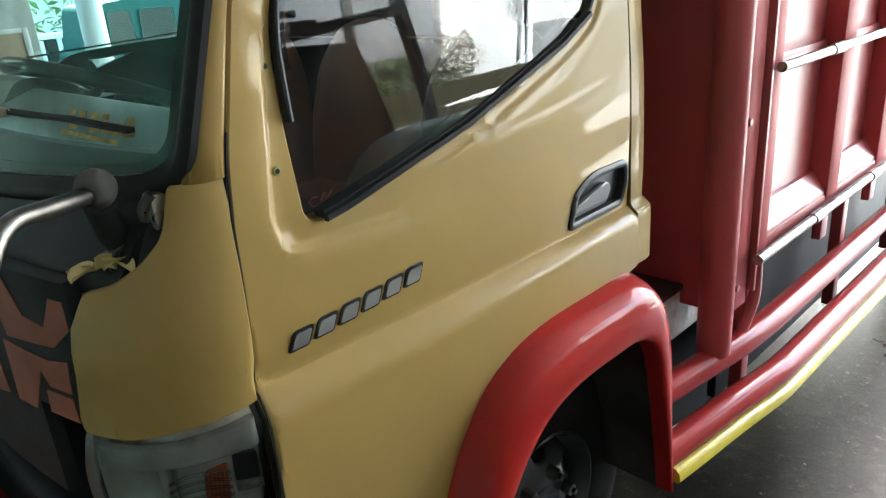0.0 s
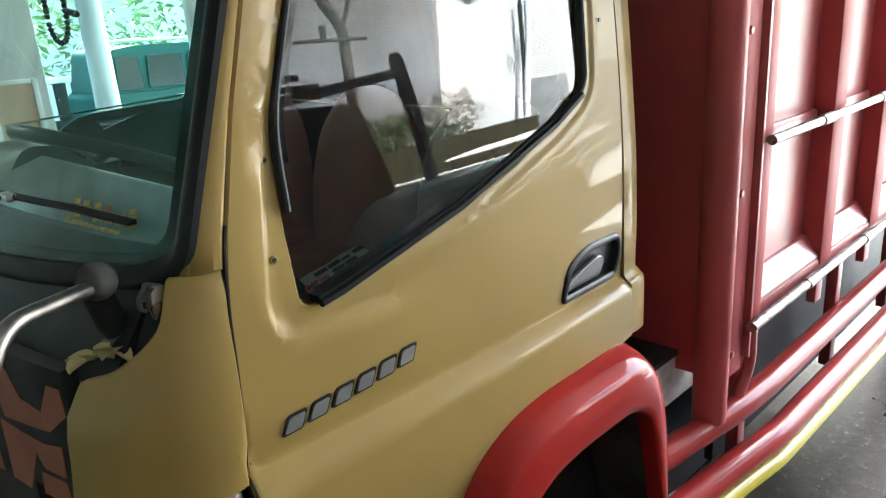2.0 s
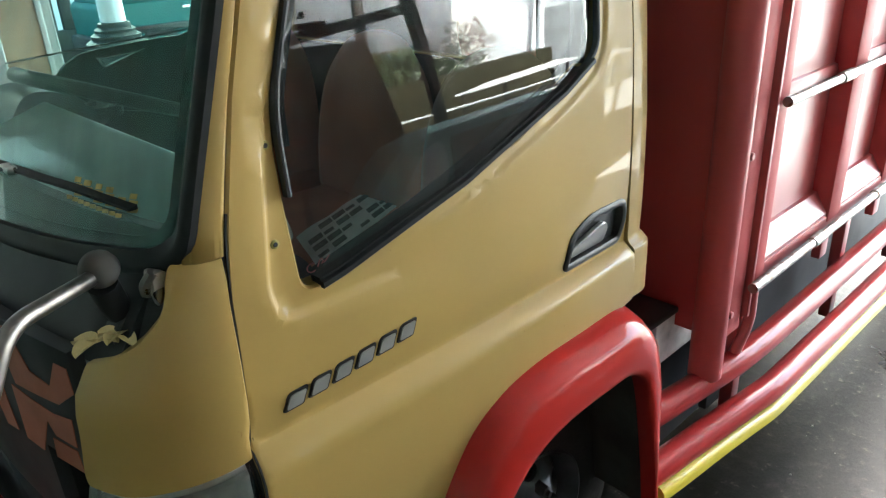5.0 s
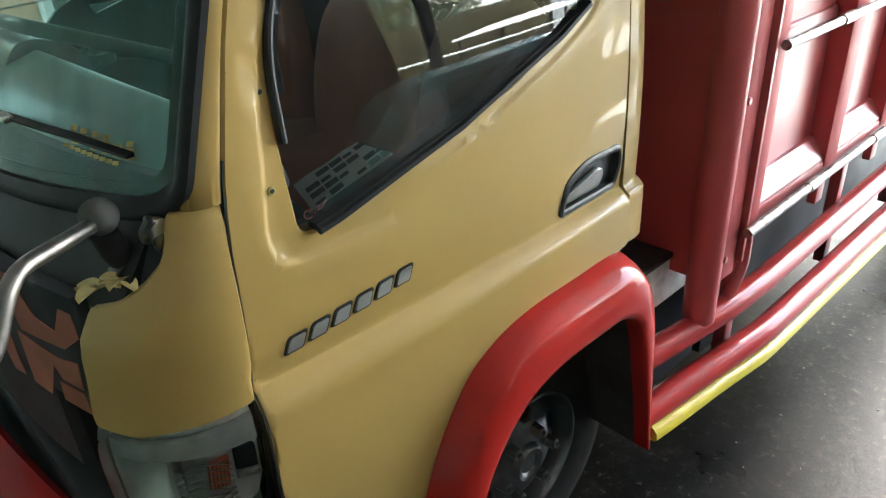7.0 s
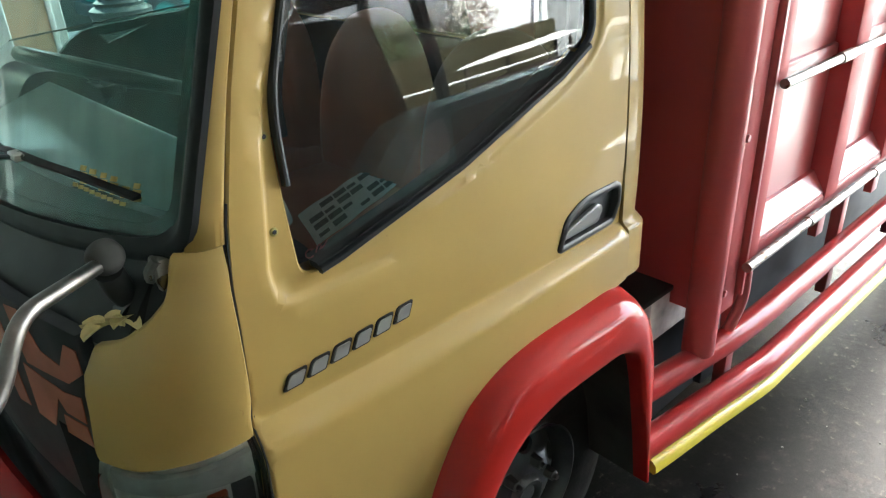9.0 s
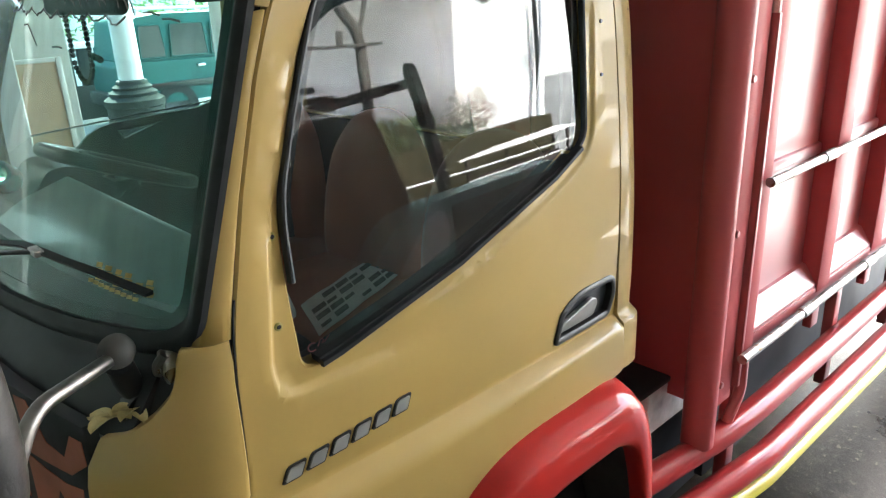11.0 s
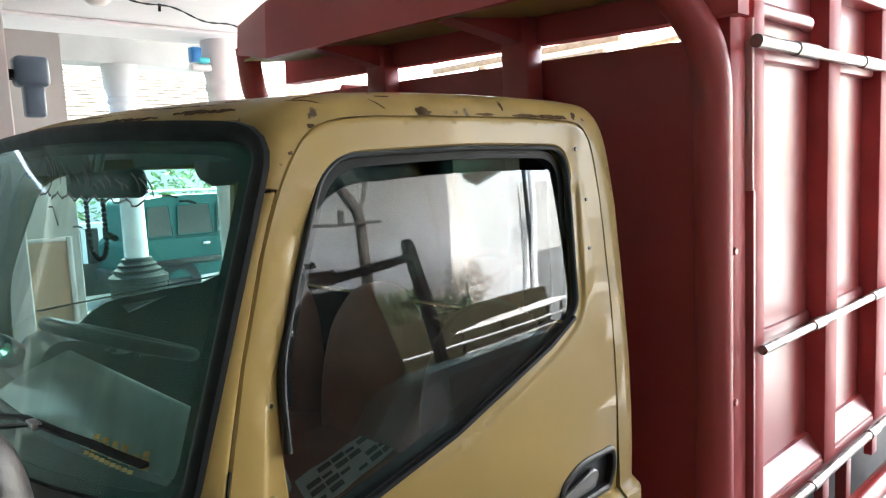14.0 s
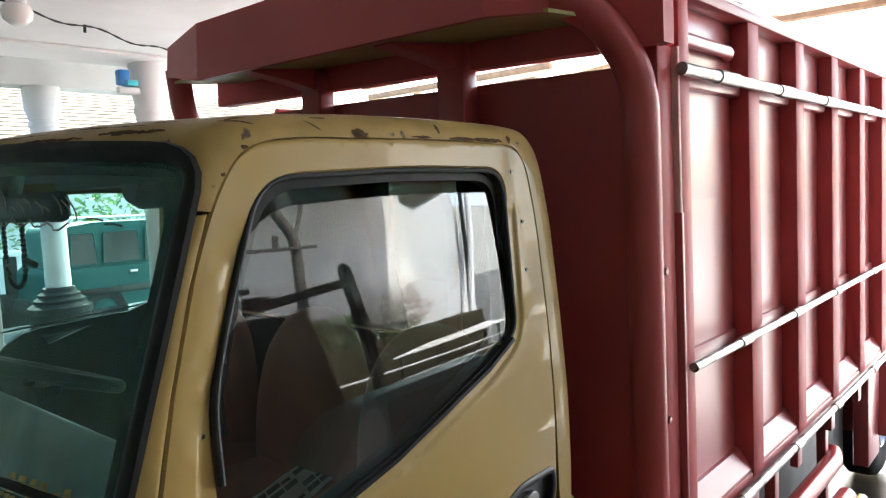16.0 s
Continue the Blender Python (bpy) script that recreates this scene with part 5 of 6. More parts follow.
part("far_pillar", sheet([Vector(p) for p in ((0, 1.0), (1, 1.0), (1, 2.05), (0, 2.05))], lambda u, z: Vector((pillar(u, max(z, 1.49)).x, 2 * CY - pillar(u, max(z, 1.49)).y, z)), lambda u, z: Vector((0.3, -1, 0)), (), 0.06, 0.02, 0.003, scale=(0.05, 1)), YELLOW, truck)
part("headliner", box((0.12, 0.10, 2.035), (0.98, 2 * CY - 0.10, 2.048)), LINER, truck)

# front face
def face(u, z):
    """u: 0 near corner to 1 far corner."""
    s = 1 - abs(2 * u - 1) ** 2.6
    return Vector((-0.216 - 0.07 * s + 0.12 * max(0, z - 1.36), 0.115 + u * (2 * CY - 0.23), z))


FIN = lambda u, z: Vector((1, 0, 0))
part("grille_panel", sheet([Vector(p) for p in ((0.12, 0.98), (0.88, 0.98), (0.88, 1.150), (0.985, 1.150), (0.985, 1.37), (0.015, 1.37), (0.015, 1.150), (0.12, 1.150))], face, FIN, (), 0.06, 0.02, 0.003, scale=(1.5, 1)), DULLBLACK, truck, "black front panel")
part("cowl_panel", sheet([Vector(p) for p in ((-0.03, 1.352), (1.03, 1.352), (1.03, 1.515), (-0.03, 1.515))], lambda u, z: face(u, z) + Vector((0.02 + 0.6 * (z - 1.352), 0, 0)), FIN, (), 0.06, 0.02, 0.0, scale=(1.5, 1)), DULLBLACK, truck)
part("cowl_fill", sheet([Vector(p) for p in ((0.42, 1.30), (1.35, 1.30), (1.35, 1.56), (0.42, 1.56))], lambda a, z: corner(a, z) + CIN(a, z) * 0.025, CIN, (), 0.05, 0.02, 0.0, scale=(0.2, 1)), DULLBLACK, truck)
for lp in ([(0.020, 1.343), (0.041, 1.343), (0.064, 1.292), (0.100, 1.300), (0.128, 1.362), (0.160, 1.356), (0.155, 1.285), (0.150, 1.250), (0.056, 1.264), (0.020, 1.301)],
           [(0.165, 1.240), (0.076, 1.236), (0.040, 1.246), (0.046, 1.192), (0.085, 1.190), (0.096, 1.212), (0.130, 1.132), (0.172, 1.130)],
           [(0.095, 1.180), (0.048, 1.184), (0.046, 1.144), (0.100, 1.140)], [(0.200, 1.36), (0.260, 1.35), (0.240, 1.24), (0.190, 1.25)], [(0.200, 1.23), (0.250, 1.22), (0.230, 1.12), (0.195, 1.13)]):
    part("front_sticker", sheet([Vector(p) for p in lp], lambda u, z: face(u, z) + Vector((-0.0015, 0, 0)), FIN, (), 0.03, 0.0012, 0.0, scale=(1.5, 1)), ORANGE, truck, "plain orange vinyl shape")

# headlamp
hl = rounded([(0.02, 1.156), (0.03, 1.06), (0.10, 0.985, 0.03), (0.5, 0.95, 0.05), (1.40, 0.95, 0.05), (1.50, 1.09, 0.05), (1.36, 1.146, 0.03), (0.93, 1.144, 0.05), (0.55, 1.150, 0.05)], 4)
lamp = part("headlamp", sheet(hl, lambda a, z: corner(a, z) + CIN(a, z) * (0.026 + 0.035 * max(0, 1 - ((a - 1.05) / 0.36) ** 2) * max(0, 1 - ((z - 1.04) / 0.085) ** 2)), CIN, (), 0.02, 0.03, 0.0, scale=(0.2, 1)), REFLECT, truck, "clear headlamp with amber indicator")
part("lamp_lens", sheet(hl, lambda a, z: corner(a, z) + CIN(a, z) * 0.005, CIN, (), 0.04, 0.04, 0.004, scale=(0.2, 1)), LENS, lamp)
part("indicator", sheet(rounded([(0.33, 1.028, 0.010), (0.50, 1.024, 0.010), (0.47, 1.078, 0.010), (0.31, 1.082, 0.010)], 4), lambda a, z: corner(a, z) + CIN(a, z) * 0.022, CIN, (), 0.02, 0.03, 0.004, scale=(0.2, 1)), AMBER, lamp, "amber indicator lens")
part("lamp_divider", sheet([Vector(p) for p in ((0.74, 0.97), (0.78, 0.97), (0.80, 1.125), (0.76, 1.125))], lambda a, z: corner(a, z) + CIN(a, z) * 0.014, CIN, (), 0.03, 0.02, 0.002, scale=(0.2, 1)), REFLECT, lamp)
part("lamp_top_band", sheet([Vector(p) for p in ((0.05, 1.104), (0.55, 1.104), (1.30, 1.100), (1.30, 1.134), (0.93, 1.134), (0.55, 1.138), (0.05, 1.144))], lambda a, z: corner(a, z) + CIN(a, z) * 0.012, CIN, (), 0.03, 0.01, 0.002, scale=(0.2, 1)), FROST, lamp)
for z in (1.030, 1.100):
    part("lamp_bar", sheet([Vector(p) for p in ((0.06, z), (0.26, z + 0.010), (0.26, z + 0.022), (0.06, z + 0.012))], lambda a, w: corner(a, w) + CIN(a, w) * 0.014, CIN, (), 0.02, 0.01, 0.002, scale=(0.2, 1)), CHROME, lamp)
# pressed ribs fanning over the reflector, and the socket of the side bulb
for i in range(11):
    z = 0.962 + i * 0.0125
    part("lens_rib", tube([corner(0.30 + 0.44 * k / 8, z + 0.018 * (k / 8 - 0.5) ** 2 * 4 * (1 if i < 5 else -0.6)) + CIN(0.3 + 0.44 * k / 8, z) * 0.013 for k in range(9)], 0.0022, 6), LENS, lamp)
for k in range(6):
    part("indicator_rib", tube([corner(0.335 + 0.028 * k, 1.029) + CIN(0.34, 1.03) * 0.020, corner(0.318 + 0.027 * k, 1.078) + CIN(0.34, 1.03) * 0.020], 0.0020, 6), AMBER, lamp)
part("side_lamp_cup", sheet(rounded([(0.07, 1.042, 0.01), (0.25, 1.050, 0.01), (0.25, 1.096, 0.01), (0.07, 1.088, 0.01)], 4), lambda a, z: corner(a, z) + CIN(a, z) * 0.020, CIN, (), 0.02, 0.01, 0.002, scale=(0.2, 1)), GREYRUB, lamp)
part("lamp_surround", sheet([Vector(p) for p in ((0.0, 0.80), (1.4, 0.80), (1.4, 1.16), (0.0, 1.16))], lambda a, z: corner(a, z) + CIN(a, z) * 0.085, CIN, (), 0.06, 0.02, 0.0, scale=(0.2, 1)), DULLBLACK, truck)

bpth = fillet([(-0.345, 0.20, 0.74), (-0.375, 0.34, 0.74), (-0.40, 0.6, 0.74), (-0.41, CY, 0.74), (-0.40, 1.1, 0.74), (-0.345, 1.5, 0.74)], 0.15)
part("front_bumper", sweep(bpth, [(-0.08, -0.15), (0.06, -0.15), (0.09, -0.10), (0.09, 0.145), (0.075, 0.16), (-0.06, 0.16), (-0.08, 0.13)], (0, 0, 1)), REDGLOSS, truck, "red painted steel bumper")
part("bumper_apron", box((-0.28, 0.1, 0.5), (0.2, 2 * CY - 0.1, 0.92), 0.02), DULLBLACK, truck)

# mirror on its arm
arm = part("mirror_arm", tube(fillet([(-0.166, 0.083, 1.488), (-0.300, -0.020, 1.505), (-0.350, -0.055, 1.43), (-0.60, -0.25, 1.42), (-0.62, -0.62, 1.66), (-0.50, -0.66, 1.775), (-0.432, -0.632, 1.80)], 0.035), 0.0105, 12, ref=(0.3, 0, 1)), ARMST, truck, "dull chrome mirror arm")
part("arm_socket", lathe([(0.0, -0.026), (0.010, -0.024), (0.019, -0.017), (0.025, -0.005), (0.025, 0.007), (0.019, 0.018), (0.010, 0.025), (0.0, 0.027)], (-0.166, 0.083, 1.493), "y", 24), BALLRUB, arm, "grey rubber ball socket")
part("arm_mount", tube(fillet([(-0.165, 0.09, 1.47), (-0.150, 0.11, 1.42), (-0.12, 0.12, 1.38)], 0.03), 0.02, 10, ref=(0, 1, 0)), DULLBLACK, arm)
part("hinge_bracket", box((-0.115, 0.055, 1.425), (-0.092, 0.085, 1.475), 0.006), CHROME, truck)
part("hinge_bracket", tube(fillet([(-0.11, 0.06, 1.475), (-0.122, 0.07, 1.455), (-0.115, 0.08, 1.435)], 0.01), 0.008, 8, ref=(0, 1, 0)), CHROME, truck)
bm = bmesh.new()
bmesh.ops.create_uvsphere(bm, u_segments=28, v_segments=20, radius=1.0)
for v in bm.verts:
    p = Vector([math.copysign(abs(c) ** 0.75, c) for c in v.co])
    p = Vector((p.x * 0.024, p.y * 0.016, p.z * 0.052))
    v.co = Matrix.Rotation(radians(-50), 3, "Z") @ p + Vector((-0.424, -0.633, 1.826))
part("mirror_housing", bm, PLASTIC, truck, "black plastic mirror housing")

# withered blossoms in the cowl
def blossom(loc, size, seed):
    """Five soft curled petals lying together."""
    r = random.Random(seed)
    bm = bmesh.new()
    for k in range(5):
        a = k * 1.257 + r.uniform(-0.3, 0.3)
        ln, wd, up = size * r.uniform(0.8, 1.2), size * 0.36, r.uniform(0.1, 0.9)
        er, et = Vector((math.cos(a), math.sin(a), 0)), Vector((-math.sin(a), math.cos(a), 0))
        g = []
        for i in range(6):
            t = i / 5
            w = wd * math.sin(math.pi * (0.12 + 0.80 * t)) ** 0.8
            c = Vector(loc) + er * ln * t + Vector((0, 0, size * (up * t - 0.5 * t * t)))
            g.append([bm.verts.new(c + et * w * q + Vector((0, 0, 0.25 * size * q * q))) for q in (-1, -0.5, 0, 0.5, 1)])
        for p, q in zip(g, g[1:]):
            for i in range(4):
                bm.faces.new((p[i], q[i], q[i + 1], p[i + 1]))
    return thing("fallen_blossom", bm, BLOOM, "pale yellow fallen blossom lying in the cowl corner", "blossom", "fallen blossoms")


blossom((-0.185, 0.105, 1.384), 0.034, 3)
blossom((-0.160, 0.088, 1.392), 0.030, 8)
# ---- wheel arch and front wheel ----
WX, WY, WZ = 0.735, 0.20, 0.39
AX, AZ = 0.675, 0.62


def arch_outer(t):
    """Outline of the flare's outer top edge in x and z; t from the front foot to the rear foot."""
    return lerp2(t, [(0.20, 0.38), (0.215, 0.60), (0.262, 0.80), (0.355, 0.955), (0.45, 1.020), (0.57, 1.046), (0.74, 1.046), (0.88, 1.040), (0.945, 1.005), (0.985, 0.92), (1.005, 0.80), (1.015, 0.55), (1.02, 0.39)])


def arch_inner(t):
    return lerp2(t, [(0.305, 0.38), (0.318, 0.60), (0.352, 0.73), (0.42, 0.83), (0.50, 0.89), (0.60, 0.915), (0.74, 0.918), (0.83, 0.912), (0.895, 0.87), (0.925, 0.79), (0.945, 0.70), (0.975, 0.55), (1.0, 0.39)])


def lerp2(t, pts):
    n = len(pts) - 1
    f = max(0, min(n - 1e-6, t * n))
    i = int(f)
    p = [pts[max(0, min(n, i + k))] for k in (-1, 0, 1, 2)]
    s = f - i
    out = []
    for k in (0, 1):
        a, b, c, d = (q[k] for q in p)
        out.append(0.5 * (2 * b + (c - a) * s + (2 * a - 5 * b + 4 * c - d) * s * s + (3 * b - a - 3 * c + d) * s ** 3))
    return out


bm = bmesh.new()
rows = []
for i in range(73):
    t = i / 72
    (xo, zo), (xi, zi) = arch_outer(t), arch_inner(t)
    row = []
    for w, y in ((-0.03, -0.010), (0.0, -0.028), (0.08, -0.062), (0.2, -0.090), (0.35, -0.104), (0.6, -0.110), (0.85, -0.110), (0.95, -0.108), (1.0, -0.102), (1.01, -0.09), (1.005, -0.07), (0.99, -0.062)):
        row.append(bm.verts.new((xo + (xi - xo) * w, y, zo + (zi - zo) * w)))
    rows.append(row)
for a, b in zip(rows, rows[1:]):
    for j in range(len(a) - 1):
        bm.faces.new((a[j], b[j], b[j + 1], a[j + 1]))
flare = part("wheel_arch_flare", bm, REDGLOSS, truck, "glossy red painted wheel arch flare")
lip = []
for i in range(14):
    t = 0.70 + 0.30 * i / 13
    (xo, zo), (xi, zi) = arch_outer(t), arch_inner(t)
    lip.append((xo + (xi - xo) * 0.20, -0.092, zo + (zi - zo) * 0.20))
# pale tube painted as the light caught along the flare's rear edge
part("flare_edge", tube(lip, 0.0030, 8, ref=(0, 1, 0)), PALEPINK, flare, "pale pink lip painted as light along the edge")
bm = bmesh.new()
rows = []
for i in range(40):
    t = i / 39
    xi, zi = arch_inner(t)
    rows.append([bm.verts.new((AX + 0.06 + (xi - AX - 0.06) * k, y, AZ + (zi - AZ) * k)) for k, y in ((0.99, -0.066), (1.05, 0.02), (1.10, 0.55))])
for a, b in zip(rows, rows[1:]):
    for j in range(2):
        bm.faces.new((a[j], b[j], b[j + 1], a[j + 1]))
part("wheel_housing", bm, LINERB, truck, "dark grey wheel housing")
part("mud_flap", box((1.03, 0.02, 0.43), (1.045, 0.36, 0.78), 0.004), LINERB, truck)
part("chassis_rail", box((-0.2, 0.42, 0.52), (6.0, 0.52, 0.74), 0.006), CHASSIS, truck)
part("chassis_rail", box((-0.2, 1.17, 0.52), (6.0, 1.27, 0.74), 0.006), CHASSIS, truck)
part("front_axle", tube([(WX, 0.2, 0.40), (WX, 1.5, 0.40)], 0.05, 10), CHASSIS, truck)
part("cab_underside", box((0.0, 0.06, 0.90), (1.0, 2 * CY - 0.06, 0.98)), CHASSIS, truck)
part("gearbox_housing", box((0.9, 0.50, 0.35), (1.5, 1.2, 0.95), 0.05), CHASSIS, truck)


def wheel(x, y, z, s, parent):
    """A steel wheel whose outer side faces -y when s is 1."""
    ty = part("wheel", lathe([(0.205, -0.085 * s), (0.225, -0.095 * s), (0.30, -0.105 * s), (0.355, -0.095 * s), (0.385, -0.075 * s), (0.395, -0.04 * s), (0.395, 0.06 * s), (0.36, 0.095 * s), (0.22, 0.09 * s)], (x, y, z), "y", 44, cap=False), TYRE, parent, "black worn tyre on a steel wheel")
    hub = lambda r: -0.02 if r > 0.195 else lerp_table(r, [(0.0, -0.088), (0.095, -0.085), (0.125, -0.075), (0.165, -0.055), (0.185, -0.022), (0.2, -0.018)])
    surf = lambda u, v: Vector((x + u, y + s * hub(math.hypot(u, v)), z + v))
    rot = lambda a, r: Vector((r * math.cos(a), r * math.sin(a)))
    out = [rot(2 * math.pi * i / 40, 0.192) for i in range(40)]
    holes = []
    for k in range(6):
        a0 = k * math.pi / 3 + 0.35
        c = rot(a0, 0.148)
        er, et = rot(a0, 1), rot(a0 + math.pi / 2, 1)
        holes.append([c + er * 0.024 * math.cos(b) + et * 0.034 * math.sin(b) for b in [j * math.pi / 6 for j in range(12)]])
    part("rim_disc", sheet(out, surf, lambda u, v: Vector((0, s, 0)), holes, 0.02, 0.012, 0.001), STEEL, ty, "dark painted steel disc with hand holes")
    part("rim_flange", lathe([(0.185, -0.03 * s), (0.196, -0.078 * s), (0.208, -0.096 * s), (0.215, -0.094 * s), (0.212, -0.07 * s), (0.2, -0.02 * s), (0.2, 0.05 * s)], (x, y, z), "y", 44, cap=False), STEEL, ty)
    part("wheel_drum", lathe([(0.0, -0.005 * s), (0.19, -0.005 * s), (0.19, 0.05 * s)], (x, y + 0.02 * s, z), "y", 24), RUBBER, ty)
    part("hub_cap", lathe([(0.0, -0.096 * s), (0.030, -0.096 * s), (0.038, -0.104 * s), (0.050, -0.106 * s), (0.058, -0.100 * s), (0.064, -0.085 * s)], (x, y, z), "y", 20), STEEL, ty)
    for k in range(6):
        c = rot(k * math.pi / 3 + 0.1, 0.101)
        part("wheel_nut", lathe([(0.0, -0.122 * s), (0.008, -0.122 * s), (0.009, -0.112 * s), (0.017, -0.110 * s), (0.019, -0.086 * s), (0.021, -0.075 * s)], (x + c.x, y, z + c.y), "y", 6), NUT, ty)


wheel(WX, WY, WZ, 1, truck)
wheel(WX, 2 * CY - WY, WZ, -1, truck)
wheel(4.72, 0.10, 0.40, 1, truck)
wheel(4.72, 2 * CY - 0.10, 0.40, -1, truck)

# battery box behind the cab
bb = part("battery_box", box((1.215, 0.05, 0.67), (1.44, 0.40, 0.822), 0.008), BATT, truck, "scuffed grey battery box with a black lid")
part("battery_lid", box((1.12, 0.042, 0.822), (1.45, 0.42, 0.840), 0.004), PLASTIC, bb)
part("battery_tray", box((1.10, 0.08, 0.645), (1.45, 0.42, 0.672), 0.004), CHASSIS, bb)
part("air_cleaner", box((1.03, 0.12, 0.84), (1.15, 0.45, 1.0), 0.04, 3), PLASTIC, truck)

# ---- cargo body ----
YO = -0.108          # outer face of the ribs
FX = 1.315           # front of the body
SX = 1.43            # first upright of the side
RW, PITCH, NRIB = 0.105, 0.523, 7
X1 = 1.975
XE = X1 + PITCH * NRIB
ZB, ZT = 0.955, 2.45

part("headboard", prism([(-0.06, 0.78), (2 * CY + 0.06, 0.78), (2 * CY + 0.06, 2.300), (-0.06, 2.250)], FX, FX + 0.03, "x"), REDSAT, truck, "flat dark red steel headboard")
for k in range(2):
    y0 = (0.478, 1.147)[k]
    part("headboard_post", box((FX - 0.075, y0, 0.8), (FX - 0.004, y0 + 0.105, 2.40), 0.006), RED, truck)
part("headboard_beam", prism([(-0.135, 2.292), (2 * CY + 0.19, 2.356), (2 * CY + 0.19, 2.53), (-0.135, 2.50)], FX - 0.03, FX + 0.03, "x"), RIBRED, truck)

for side, sy in ((0, 1), (1, -1)):
    Y = lambda y: y if sy == 1 else 2 * CY - y
    zt = ZT if sy == 1 else 2.285    # the far side board is lower

    def bx(a, b, bevel=0.004, bm=None):
        lo, hi = sorted((Y(a[1]), Y(b[1])))
        return box((a[0], lo, a[2]), (b[0], hi, b[2]), bevel, bm=bm)
    # front roll bar, bent in to the canopy
    path = fillet([(1.316, Y(-0.056), 0.655), (1.316, Y(-0.056), 2.15), *(((1.30, Y(-0.045), 2.24), (1.21, Y(0.00), 2.37)) if sy == 1 else ((1.10, Y(-0.06), 2.20),)), *(((1.03, 0.12, 2.455), (0.965, 0.17, 2.45)) if sy == 1 else ((1.05, Y(-0.06), 2.30), (1.035, Y(-0.06), 2.47)))], 0.16, 10)
    part("roll_bar", tube(path, 0.047, 24, ref=(0, 1, 0)), REDDULL, truck, "thick red painted roll bar tube")
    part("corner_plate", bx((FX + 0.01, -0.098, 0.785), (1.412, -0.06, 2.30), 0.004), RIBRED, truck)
    part("hinge_bar", bx((1.418, -0.115, 0.82), (1.432, -0.06, 1.86), 0.003), RED, truck)
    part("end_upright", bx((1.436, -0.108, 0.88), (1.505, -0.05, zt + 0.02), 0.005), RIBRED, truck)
    part("edge_strip", bx((1.417, -0.112, 1.86), (1.431, -0.085, 2.30), 0.002), PALEPINK, truck, "pale pink edge strip")
    for z in (0.855, 1.31, 1.71):
        part("plate_bolt", lathe([(0.0, -0.008), (0.008, -0.0075), (0.011, -0.004), (0.011, 0.0)], (FX + 0.025, Y(-0.098), z), "y", 10), RED, truck)
    part("end_bracket", tube(fillet([(1.50, Y(-0.085), 0.93), (1.505, Y(-0.088), 0.76), (1.46, Y(-0.075), 0.665)], 0.05), 0.017, 10, ref=(0, 1, 0)), RED, truck)
    part("top_rail", bx((1.41, -0.115, zt - 0.01), (XE, -0.03, zt + 0.025), 0.006), RED, truck)
    part("top_tube", tube([(1.50, Y(-0.07), zt + 0.042), (XE, Y(-0.07), zt + 0.042)], 0.02, 10), RED, truck)
    part("bottom_rail", bx((1.44, -0.104, 0.895), (XE, -0.02, ZB), 0.006), RED, truck)
    xs = [1.505] + [X1 + PITCH * i for i in range(NRIB + 1)]
    for i in range(NRIB):
        xa = X1 + PITCH * i
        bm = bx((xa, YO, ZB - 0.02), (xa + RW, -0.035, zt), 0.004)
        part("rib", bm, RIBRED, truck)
    for i in range(NRIB + 1):
        xa = 1.505 if i == 0 else X1 + PITCH * (i - 1) + RW
        xb = X1 + PITCH * i if i < NRIB else XE
        if xb - xa < 0.05:
            continue

        def pan(u, v, xa=xa, xb=xb):
            a = 4 * (u - xa) * (xb - u) / (xb - xa) ** 2
            k = 0.002 * math.exp(-((v - 1.885) / 0.004) ** 2)
            return Vector((u, Y(-0.046 - 0.004 * a * (1 + 0.35 * math.sin(v * 3.1 + xa)) + k), v))
        bm = bmesh.new()
        zs = [ZB + 0.06, ZB + 0.1] + [ZB + 0.1 + 0.06 * k for k in range(1, 14)] + [1.872, 1.882, 1.888, 1.898] + [1.95 + 0.07 * k for k in range(0, 4)] + [2.215]
        zs = sorted(zs)
        us = [xa + (xb - xa) * k / 10 for k in range(11)]
        g = [[bm.verts.new(pan(u, v)) for v in zs] for u in us]
        for a, b in zip(g, g[1:]):
            for k in range(len(zs) - 1):
                bm.faces.new((a[k], b[k], b[k + 1], a[k + 1]))
        part("side_panel", bm, RED, truck, "red painted pressed steel side panel")
        if sy == 1:
            part("upper_panel", bx((xa, -0.052, 2.27), (xb, -0.04, 2.45), 0.003), RED, truck)
        part("panel_head", bx((xa, -0.085, 2.205), (xb, -0.035, 2.275), 0.012), RED, truck)
        foot = [(-0.100, ZB - 0.002), (-0.100, ZB + 0.012), (-0.060, ZB + 0.075), (-0.035, ZB + 0.08), (-0.035, ZB - 0.002)]
        bm = bmesh.new()
        ra = [bm.verts.new((xa, Y(p), q)) for p, q in foot]
        rb = [bm.verts.new((xb, Y(p), q)) for p, q in foot]
        for k in range(5):
            bm.faces.new((ra[k], ra[(k + 1) % 5], rb[(k + 1) % 5], rb[k]))
        bm.faces.new(ra)
        bm.faces.new(rb)
        part("panel_foot", bm, RED, truck, smooth=False)
        if i < 6:
            part("mid_crease", bx((xa, -0.062, 1.405), (xb, -0.040, 1.445), 0.010), RED, truck)
    # steel pipes along the ribs
    for z, xs0, r in ((2.238, 1.405, 0.0175), (1.432, 1.445, 0.0135), (0.925, 1.395, 0.0145)):
        pp = part("side_pipe", lathe([(r * 0.72, 0.0), (r, 0.0), (r, XE - xs0), (r * 0.72, XE - xs0), (r * 0.72, 0.02), (r * 0.72, 0.0)], (xs0, Y(-0.128), z), "x", 16), PIPE, truck, "bare rust-speckled steel pipe")
